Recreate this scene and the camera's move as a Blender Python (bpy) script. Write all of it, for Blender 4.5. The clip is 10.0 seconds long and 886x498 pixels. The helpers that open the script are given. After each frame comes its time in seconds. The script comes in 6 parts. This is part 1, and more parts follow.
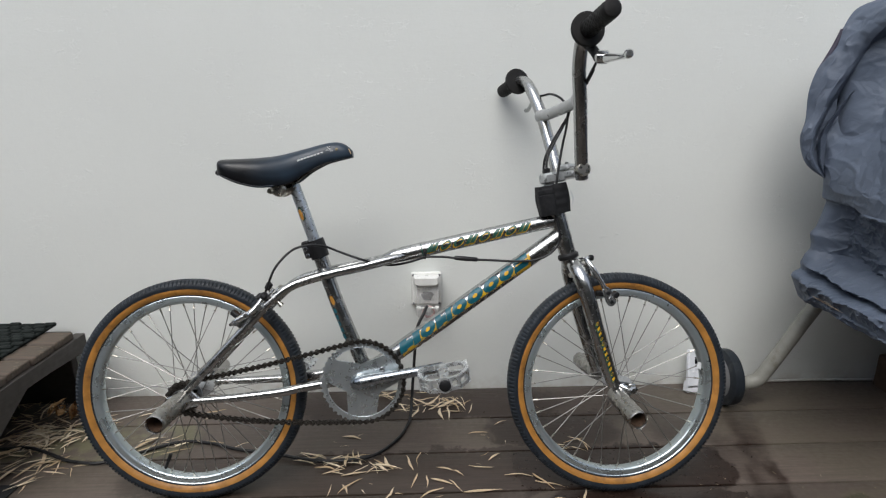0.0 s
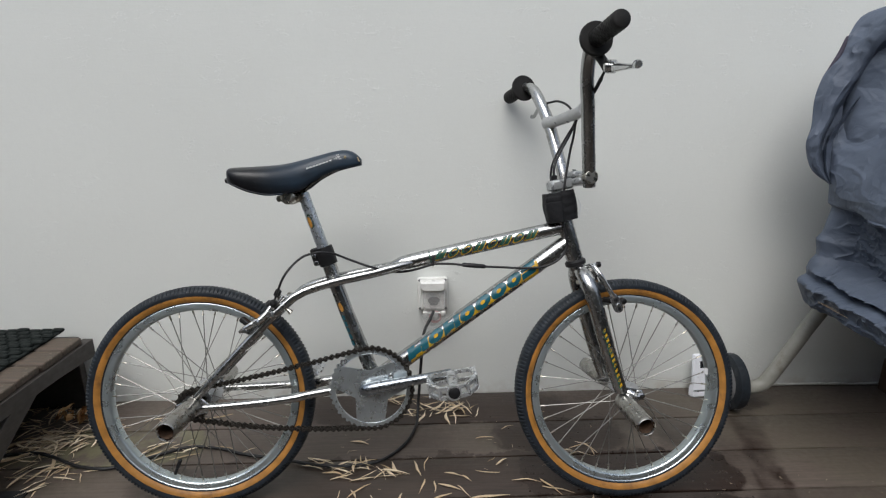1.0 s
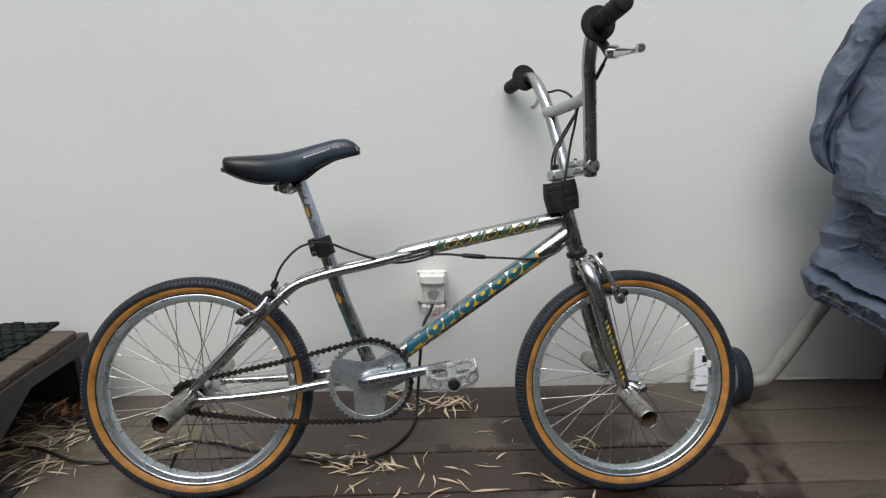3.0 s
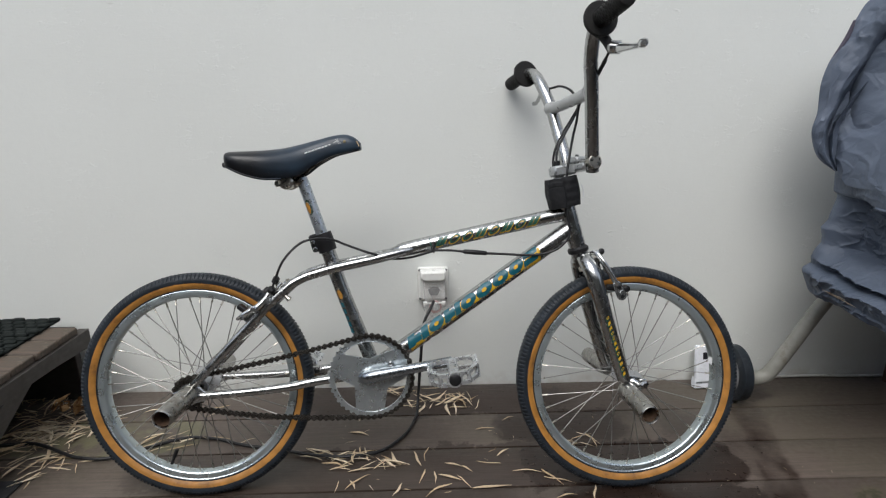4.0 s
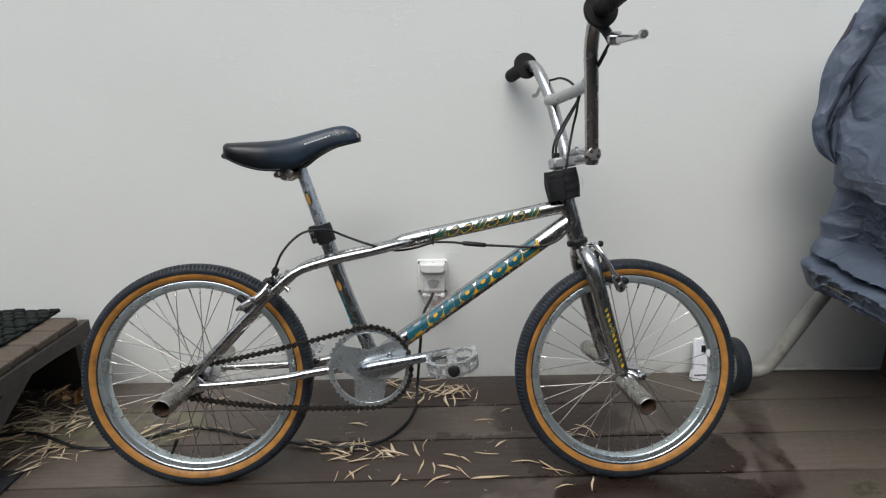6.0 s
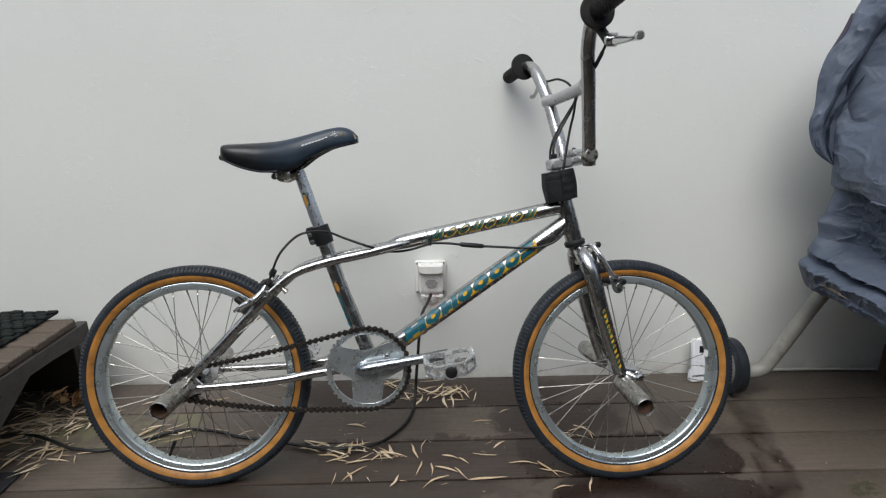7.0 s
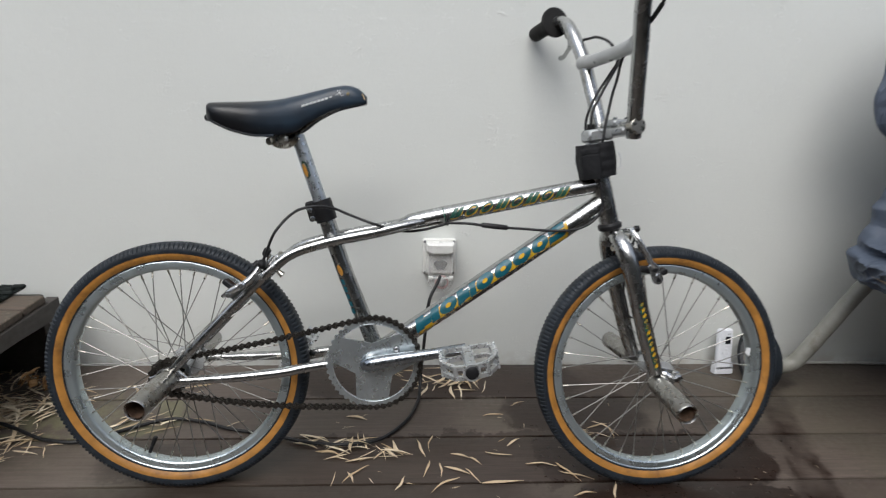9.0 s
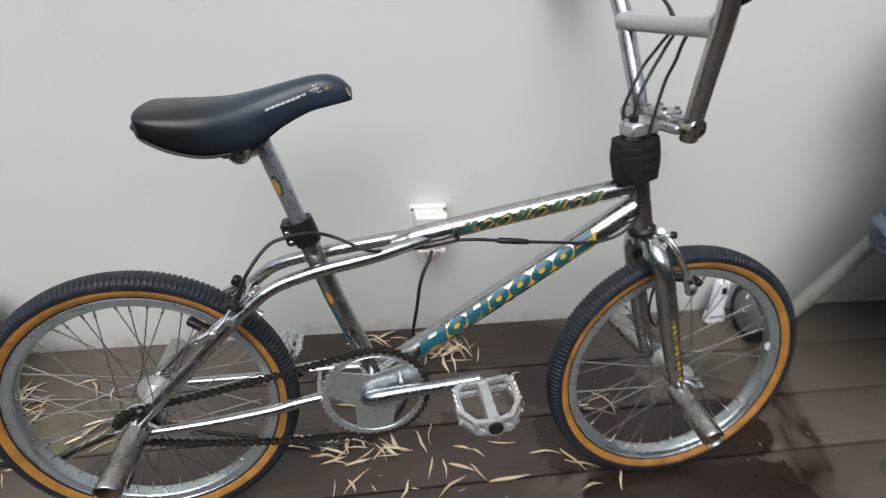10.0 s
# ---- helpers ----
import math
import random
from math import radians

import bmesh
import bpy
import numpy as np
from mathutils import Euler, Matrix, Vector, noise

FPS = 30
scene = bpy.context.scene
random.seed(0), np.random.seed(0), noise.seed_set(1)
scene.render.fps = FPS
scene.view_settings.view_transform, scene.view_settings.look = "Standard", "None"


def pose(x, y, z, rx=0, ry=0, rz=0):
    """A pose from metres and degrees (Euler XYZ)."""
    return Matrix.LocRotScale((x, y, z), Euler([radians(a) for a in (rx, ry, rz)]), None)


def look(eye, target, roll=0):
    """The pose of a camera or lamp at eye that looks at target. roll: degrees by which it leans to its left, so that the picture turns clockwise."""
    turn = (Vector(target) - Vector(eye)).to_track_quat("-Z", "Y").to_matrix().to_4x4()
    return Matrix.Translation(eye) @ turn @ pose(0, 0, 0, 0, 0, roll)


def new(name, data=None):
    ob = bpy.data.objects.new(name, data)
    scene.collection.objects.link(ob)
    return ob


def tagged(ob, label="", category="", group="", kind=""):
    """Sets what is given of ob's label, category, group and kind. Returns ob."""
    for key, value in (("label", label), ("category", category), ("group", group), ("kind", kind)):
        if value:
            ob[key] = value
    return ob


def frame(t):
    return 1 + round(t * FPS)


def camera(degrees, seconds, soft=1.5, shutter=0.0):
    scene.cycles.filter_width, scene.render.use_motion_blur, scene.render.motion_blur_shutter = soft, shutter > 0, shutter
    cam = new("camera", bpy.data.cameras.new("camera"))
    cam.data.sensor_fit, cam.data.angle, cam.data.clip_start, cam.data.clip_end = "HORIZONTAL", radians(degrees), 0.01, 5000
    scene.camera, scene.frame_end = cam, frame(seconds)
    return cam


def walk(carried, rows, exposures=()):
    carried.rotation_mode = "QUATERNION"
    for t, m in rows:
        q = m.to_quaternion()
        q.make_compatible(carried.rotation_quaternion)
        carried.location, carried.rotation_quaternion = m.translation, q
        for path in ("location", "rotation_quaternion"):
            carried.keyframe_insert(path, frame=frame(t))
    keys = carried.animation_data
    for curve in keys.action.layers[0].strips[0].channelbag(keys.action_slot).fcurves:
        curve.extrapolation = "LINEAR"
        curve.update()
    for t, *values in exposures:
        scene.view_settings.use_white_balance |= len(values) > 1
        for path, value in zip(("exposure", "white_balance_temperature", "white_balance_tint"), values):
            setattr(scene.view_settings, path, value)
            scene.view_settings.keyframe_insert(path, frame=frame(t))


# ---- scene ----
cam = camera(78.6, 10.0, soft=1.2, shutter=0.35)
EXPOSURE, SKY, SUN = 0.66, 0.125, 1.50
WALL_TONE = (0.695, 0.712, 0.682)
PATH = [
    (0, (0.132, 0.212, 0.865), (0.165, 2.137, 0.324), -0.6),
    (0.5, (0.126, 0.208, 0.876), (0.16, 2.133, 0.335), -0.7),
    (1, (0.116, 0.211, 0.882), (0.147, 2.136, 0.34), -0.7),
    (1.5, (0.129, 0.219, 0.875), (0.163, 2.144, 0.333), -0.7),
    (2, (0.134, 0.21, 0.876), (0.17, 2.136, 0.337), -0.7),
    (2.5, (0.122, 0.221, 0.865), (0.156, 2.146, 0.325), -0.7),
    (4, (0.113, 0.221, 0.852), (0.146, 2.145, 0.305), -0.6),
    (4.5, (0.115, 0.222, 0.847), (0.148, 2.142, 0.289), -0.5),
    (5, (0.113, 0.218, 0.85), (0.146, 2.136, 0.283), -0.5),
    (5.5, (0.113, 0.218, 0.847), (0.145, 2.135, 0.279), -0.4),
    (7, (0.119, 0.218, 0.849), (0.153, 2.136, 0.283), -0.5),
    (7.5, (0.116, 0.215, 0.851), (0.149, 2.133, 0.283), -0.5),
    (8, (0.115, 0.213, 0.856), (0.151, 2.131, 0.291), -0.5),
    (8.5, (0.115, 0.224, 0.856), (0.156, 2.133, 0.262), -0.1),
    (8.8, (0.094, 0.295, 0.846), (0.151, 2.185, 0.194), 0.8),
    (9, (0.068, 0.361, 0.831), (0.138, 2.242, 0.154), 1.2),
    (9.2, (0.031, 0.443, 0.803), (0.125, 2.311, 0.093), 1.9),
    (9.5, (0.011, 0.575, 0.83), (0.143, 2.396, 0.012), 3.2),
    (9.8, (-0.01, 0.634, 0.941), (0.175, 2.344, -0.081), 3.2),
    (9.9, (-0.018, 0.641, 0.978), (0.203, 2.3, -0.117), 3.2),
    (10, (-0.016, 0.65, 1.01), (0.233, 2.26, -0.15), 2.7),
]
walk(cam, [(t, look(eye, target, roll)) for t, eye, target, roll in PATH], exposures=[(0.0, EXPOSURE), (0.5, EXPOSURE - 0.07), (1.0, EXPOSURE - 0.11), (2.0, EXPOSURE - 0.02), (2.5, EXPOSURE), (8.5, EXPOSURE), (9.2, EXPOSURE + 0.04), (9.5, EXPOSURE - 0.02), (10.0, EXPOSURE + 0.12)])

# ---- daylight: a bright overcast sky over an open deck ----
world = bpy.data.worlds.new("sky")
scene.world = world
world.use_nodes = True
wn = world.node_tree
wn.nodes.clear()
sky = wn.nodes.new("ShaderNodeTexSky")
sky.sky_type = "NISHITA"
sky.sun_disc = False
sky.sun_elevation = radians(52)
sky.sun_rotation = radians(200)
sky.air_density, sky.dust_density, sky.ozone_density = 1.0, 1.5, 1.5
grey = wn.nodes.new("ShaderNodeHueSaturation")
grey.inputs["Saturation"].default_value = 0.46
bg = wn.nodes.new("ShaderNodeBackground")
bg.inputs["Strength"].default_value = SKY
out = wn.nodes.new("ShaderNodeOutputWorld")
wn.links.new(sky.outputs["Color"], grey.inputs["Color"])
wn.links.new(grey.outputs["Color"], bg.inputs["Color"])
wn.links.new(bg.outputs["Background"], out.inputs["Surface"])
sun_data = bpy.data.lights.new("sun", "SUN")
sun_data.energy, sun_data.angle, sun_data.color = SUN, radians(48), (1.0, 0.985, 0.96)
sun = new("sun", sun_data)
sun.matrix_world = look((-1.3, -2.2, 5.4), (0.1, 1.4, 0.3))


# ---- materials ----
class Nodes:
    """A small helper round one node material."""

    def __init__(self, name):
        self.mat = bpy.data.materials.new(name)
        self.mat.use_nodes = True
        self.tree = self.mat.node_tree
        self.shader = self.tree.nodes["Principled BSDF"]
        self.coord = self.tree.nodes.new("ShaderNodeTexCoord")

    def link(self, a, b):
        self.tree.links.new(a, b)

    def value(self, x):
        n = self.tree.nodes.new("ShaderNodeValue")
        n.outputs[0].default_value = x
        return n.outputs[0]

    def stretched(self, sx, sy, sz, source=None):
        n = self.tree.nodes.new("ShaderNodeMapping")
        n.inputs["Scale"].default_value = (sx, sy, sz)
        self.link(source or self.coord.outputs["Object"], n.inputs["Vector"])
        return n.outputs["Vector"]

    def noise(self, scale, detail=3.0, rough=0.55, vector=None, distort=0.0):
        n = self.tree.nodes.new("ShaderNodeTexNoise")
        n.inputs["Scale"].default_value = scale
        n.inputs["Detail"].default_value = detail
        n.inputs["Roughness"].default_value = rough
        n.inputs["Distortion"].default_value = distort
        self.link(vector or self.coord.outputs["Object"], n.inputs["Vector"])
        return n.outputs["Fac"]

    def span(self, fac, a, b, lo=0.0, hi=1.0, smooth=False):
        n = self.tree.nodes.new("ShaderNodeMapRange")
        n.interpolation_type = "SMOOTHSTEP" if smooth else "LINEAR"
        for i, v in enumerate((a, b, lo, hi)):
            n.inputs[i + 1].default_value = v
        self.link(fac, n.inputs[0])
        return n.outputs[0]

    def math(self, op, a, b=None):
        n = self.tree.nodes.new("ShaderNodeMath")
        n.operation = op
        for i, v in enumerate((a, b)):
            if v is None:
                continue
            if isinstance(v, (int, float)):
                n.inputs[i].default_value = v
            else:
                self.link(v, n.inputs[i])
        return n.outputs[0]

    def mix(self, fac, a, b, mode="MIX"):
        n = self.tree.nodes.new("ShaderNodeMix")
        n.data_type, n.blend_type = "RGBA", mode
        for socket, v in ((n.inputs[0], fac), (n.inputs[6], a), (n.inputs[7], b)):
            if isinstance(v, (int, float)):
                socket.default_value = v
            elif isinstance(v, tuple):
                socket.default_value = (*v, 1.0)
            else:
                self.link(v, socket)
        return n.outputs[2]

    def bump(self, height, strength, distance):
        n = self.tree.nodes.new("ShaderNodeBump")
        n.inputs["Strength"].default_value = strength
        n.inputs["Distance"].default_value = distance
        self.link(height, n.inputs["Height"])
        if self.shader.inputs["Normal"].is_linked:
            self.link(self.shader.inputs["Normal"].links[0].from_socket, n.inputs["Normal"])
        self.link(n.outputs["Normal"], self.shader.inputs["Normal"])

    def set(self, **values):
        for key, v in values.items():
            socket = self.shader.inputs[{"color": "Base Color", "rough": "Roughness", "metal": "Metallic", "alpha": "Alpha",
                                         "glass": "Transmission Weight", "ior": "IOR", "coat": "Coat Weight",
                                         "specular": "Specular IOR Level", "sheen": "Sheen Weight"}[key]]
            if isinstance(v, (int, float)):
                socket.default_value = v
            elif isinstance(v, tuple):
                socket.default_value = (*v, 1.0)
            else:
                self.link(v, socket)
        return self.mat

    def random(self):
        n = self.tree.nodes.new("ShaderNodeObjectInfo")
        return n.outputs["Random"]

    def axis(self, which, source=None):
        n = self.tree.nodes.new("ShaderNodeSeparateXYZ")
        self.link(source or self.coord.outputs["Object"], n.inputs[0])
        return n.outputs["XYZ".index(which)]


def tone(c, k):
    return tuple(min(1.0, v * k) for v in c)


def plain(name, color, rough=0.5, metal=0.0, var=0.2, scale=40.0, bump=0.0, bscale=300.0, rvar=0.12, dirt=None, gloss=0.5):
    """A surface with variation at two scales, relief, and optional dirt."""
    n = Nodes(name)
    c = n.mix(n.span(n.noise(scale), 0.3, 0.7), tone(color, 1 - var), tone(color, 1 + var))
    c = n.mix(n.span(n.noise(scale / 7.0, 2), 0.35, 0.65, 0.0, 0.5), c, tone(color, 1 - var * 0.6))
    if dirt:
        c = n.mix(n.span(n.noise(scale * 0.6, 5, 0.7), 0.56, 0.72, 0.0, 0.8), c, dirt)
    r = n.span(n.noise(scale * 1.7, 4), 0.3, 0.7, max(0.02, rough - rvar), min(1.0, rough + rvar))
    n.set(color=c, rough=r, metal=metal, specular=gloss)
    if bump:
        n.bump(n.noise(bscale, 3), 0.6, bump)
    return n.mat


CHROME = plain("chrome", (0.455, 0.46, 0.455), 0.245, 1.0, 0.12, 34, 0.00005, 90, rvar=0.06, dirt=(0.26, 0.245, 0.215))
DULL_CHROME = plain("worn_chrome", (0.50, 0.475, 0.42), 0.30, 1.0, 0.12, 60, 0.0001, 500, dirt=(0.25, 0.19, 0.13))
PEG = plain("peg_chrome", (0.43, 0.42, 0.395), 0.29, 1.0, 0.08, 40, 0.00008, 400, dirt=(0.27, 0.235, 0.19))
ALLOY = plain("dull_alloy", (0.64, 0.66, 0.67), 0.36, 0.62, 0.07, 160, 0.00006, 900, dirt=(0.40, 0.40, 0.38))
RIM = plain("rim_alloy", (0.56, 0.63, 0.65), 0.30, 0.85, 0.05, 14, 0.00003, 300, dirt=(0.47, 0.53, 0.54), rvar=0.08)
STEEL = plain("spoke_steel", (0.30, 0.295, 0.28), 0.42, 1.0, 0.15, 80)
POST = plain("post_alloy", (0.50, 0.54, 0.58), 0.32, 0.85, 0.14, 55, 0.00004, 500, dirt=(0.34, 0.36, 0.38))
CAST = plain("polished_alloy", (0.68, 0.69, 0.69), 0.20, 0.94, 0.06, 45, rvar=0.07)
PEDAL_ALLOY = plain("pedal_alloy", (0.68, 0.695, 0.70), 0.31, 0.78, 0.08, 60, 0.00008, 500, dirt=(0.48, 0.49, 0.49))
CRANK = plain("crank_chrome", (0.34, 0.37, 0.40), 0.26, 1.0, 0.12, 40, 0.00006, 300, dirt=(0.30, 0.31, 0.31))
BLACK_STEEL = plain("oily_steel", (0.085, 0.078, 0.070), 0.30, 0.85, 0.4, 220, dirt=(0.03, 0.022, 0.015))
RUBBER = plain("tyre_rubber", (0.0160, 0.0210, 0.0275), 0.48, 0.0, 0.35, 35, 0.0002, 350, dirt=(0.042, 0.045, 0.049), gloss=0.35)
TAN = plain("tan_sidewall", (0.41, 0.185, 0.036), 0.5, 0.0, 0.30, 42, 0.0002, 500, dirt=(0.15, 0.068, 0.022))
GRIP = plain("grip_rubber", (0.015, 0.0145, 0.014), 0.6, 0.0, 0.3, 60, 0.0004, 260, gloss=0.2)
BLACK = plain("black_plastic", (0.012, 0.012, 0.013), 0.45, 0.0, 0.25, 60, 0.0001, 400, gloss=0.35)
CABLE = plain("cable_sleeve", (0.018, 0.018, 0.019), 0.38, 0.0, 0.25, 90, gloss=0.35)
FABRIC = plain("black_webbing", (0.0115, 0.0120, 0.0135), 0.74, 0.0, 0.3, 70, 0.0010, 420, gloss=0.25)
STEM_ALLOY = plain("stem_alloy", (0.42, 0.435, 0.44), 0.34, 0.6, 0.10, 50, 0.00008, 300, dirt=(0.27, 0.26, 0.24))
TEAL = plain("teal_print", (0.005, 0.095, 0.13), 0.35, 0.0, 0.15, 90, dirt=(0.015, 0.07, 0.08))
YELLOW = plain("yellow_print", (0.62, 0.36, 0.015), 0.38, 0.0, 0.15, 90, dirt=(0.5, 0.3, 0.05))
DARK_PRINT = plain("dark_green_print", (0.012, 0.04, 0.03), 0.35, 0.0, 0.2, 90)
GREEN_PRINT = plain("green_print", (0.02, 0.085, 0.06), 0.35, 0.0, 0.2, 90)
ORANGE = plain("orange_print", (0.46, 0.22, 0.04), 0.4, 0.0, 0.4, 260, dirt=(0.07, 0.05, 0.035))
WHITE_PRINT = plain("white_print", (0.62, 0.64, 0.64), 0.5, 0.0, 0.1, 100)
SOCKET = plain("outlet_plastic", (0.74, 0.74, 0.71), 0.35, 0.0, 0.05, 30, dirt=(0.62, 0.60, 0.55))
WHITE_DEVICE = plain("device_plastic", (0.78, 0.80, 0.84), 0.32, 0.0, 0.03, 30)
GREY_PRINT = plain("grey_print", (0.45, 0.46, 0.48), 0.4, 0.0, 0.05, 30)
RUST = plain("rusty_bore", (0.085, 0.050, 0.030), 0.85, 0.2, 0.4, 120, 0.0004, 400)
LEG_PAINT = plain("grey_enamel", (0.255, 0.252, 0.225), 0.42, 0.0, 0.14, 30, 0.0002, 200, dirt=(0.14, 0.11, 0.08))
GREY_PLASTIC = plain("grey_hub_plastic", (0.16, 0.16, 0.165), 0.5, 0.0, 0.2, 60)
PIPE = plain("painted_pipe", (0.50, 0.49, 0.46), 0.5, 0.0, 0.15, 30, dirt=(0.2, 0.18, 0.15))
POST_WOOD = plain("dark_timber", (0.07, 0.045, 0.032), 0.75, 0.0, 0.3, 50, 0.0006, 200, gloss=0.2)
MAT_RUBBER = plain("mat_rubber", (0.011, 0.0145, 0.0135), 0.7, 0.0, 0.35, 60, 0.0005, 300, gloss=0.15)
FLAT_MAT = plain("worn_mat", (0.035, 0.035, 0.036), 0.75, 0.0, 0.25, 40, 0.0005, 300, gloss=0.2)
FENCE = plain("weathered_fence", (0.074, 0.076, 0.072), 0.8, 0.0, 0.3, 12, 0.002, 60)
UNDER = plain("dark_earth", (0.012, 0.010, 0.009), 0.95, 0.0, 0.3, 30)
GREY_PLASTIC_MID = plain("mid_grey_plastic", (0.14, 0.145, 0.145), 0.45, 0.0, 0.1, 60)
GREY_COAT = plain("grey_coat", (0.43, 0.44, 0.44), 0.36, 0.35, 0.08, 24, 0.00005, 300, dirt=(0.35, 0.35, 0.34))
SCREEN = plain("device_screen", (0.015, 0.016, 0.02), 0.12, 0.0, 0.05, 40)


def turned_alloy():
    """Satin alloy with fine turning marks and long scratches."""
    n = Nodes("satin_alloy")
    c = n.mix(n.span(n.noise(55, 4, 0.6), 0.3, 0.7), (0.53, 0.58, 0.60), (0.59, 0.64, 0.66))
    streak = n.span(n.noise(22, 5, 0.65), 0.45, 0.70, 0.0, 0.22)
    c = n.mix(streak, c, (0.36, 0.39, 0.405))
    n.set(color=c, rough=n.span(n.noise(40, 4, 0.6), 0.3, 0.7, 0.22, 0.36), metal=0.85)
    n.bump(n.noise(9, 2), 0.5, 0.010)
    n.bump(n.noise(60, 4, 0.6), 0.3, 0.0003)
    return n.mat


def clear_plastic():
    n = Nodes("clear_plastic")
    n.set(color=(0.80, 0.79, 0.78), alpha=n.span(n.noise(60), 0.3, 0.7, 0.08, 0.18), rough=0.15, ior=1.46)
    return n.mat


def saddle_vinyl():
    n = Nodes("saddle_vinyl")
    # bluish sky sheen painted into the front flank's colour, broken by noise
    sky_sheen = n.math("MULTIPLY", n.span(n.noise(7, 3, 0.6), 0.25, 0.70), n.span(n.axis("X"), 0.16, 0.23))
    c = n.mix(sky_sheen, (0.007, 0.008, 0.010), (0.027, 0.049, 0.077))
    c = n.mix(n.span(n.noise(90, 5, 0.7), 0.62, 0.75, 0.0, 0.5), c, (0.07, 0.075, 0.08))
    n.set(color=c, rough=n.span(n.noise(60, 4), 0.3, 0.7, 0.28, 0.42), specular=0.42)
    n.bump(n.noise(300, 3), 0.4, 0.00025)
    return n.mat


def painted_render():
    """Off-white painted render: rolled stipple, trowel ridges, faint stains."""
    n = Nodes("painted_render")
    c = n.mix(n.span(n.noise(2.2, 4), 0.35, 0.65), WALL_TONE, tone(WALL_TONE, 0.965))
    c = n.mix(n.span(n.noise(55, 3), 0.45, 0.75, 0.0, 0.35), c, tone(WALL_TONE, 0.95))
    low = n.span(n.axis("Z"), 0.0, 0.05, 0.45, 0.0, smooth=True)
    c = n.mix(n.math("MULTIPLY", low, n.span(n.noise(24, 4), 0.4, 0.65)), c, (0.42, 0.36, 0.29))
    n.set(color=c, rough=n.span(n.noise(120, 3), 0.3, 0.7, 0.55, 0.75))
    n.bump(n.noise(170, 4, 0.6), 0.35, 0.0008)
    ridge = n.span(n.noise(46, 5, 0.7, n.stretched(1.0, 1.0, 1.8), 0.3), 0.57, 0.70)
    patch = n.span(n.noise(7.0, 3), 0.50, 0.62)
    n.bump(n.math("MULTIPLY", ridge, patch), 0.6, 0.0015)
    drag = n.noise(20, 4, 0.6, n.stretched(1.0, 1.0, 5.0), 0.6)
    n.bump(n.span(drag, 0.50, 0.75), 0.25, 0.0005)
    n.bump(n.noise(6.0, 2), 0.25, 0.006)
    return n.mat


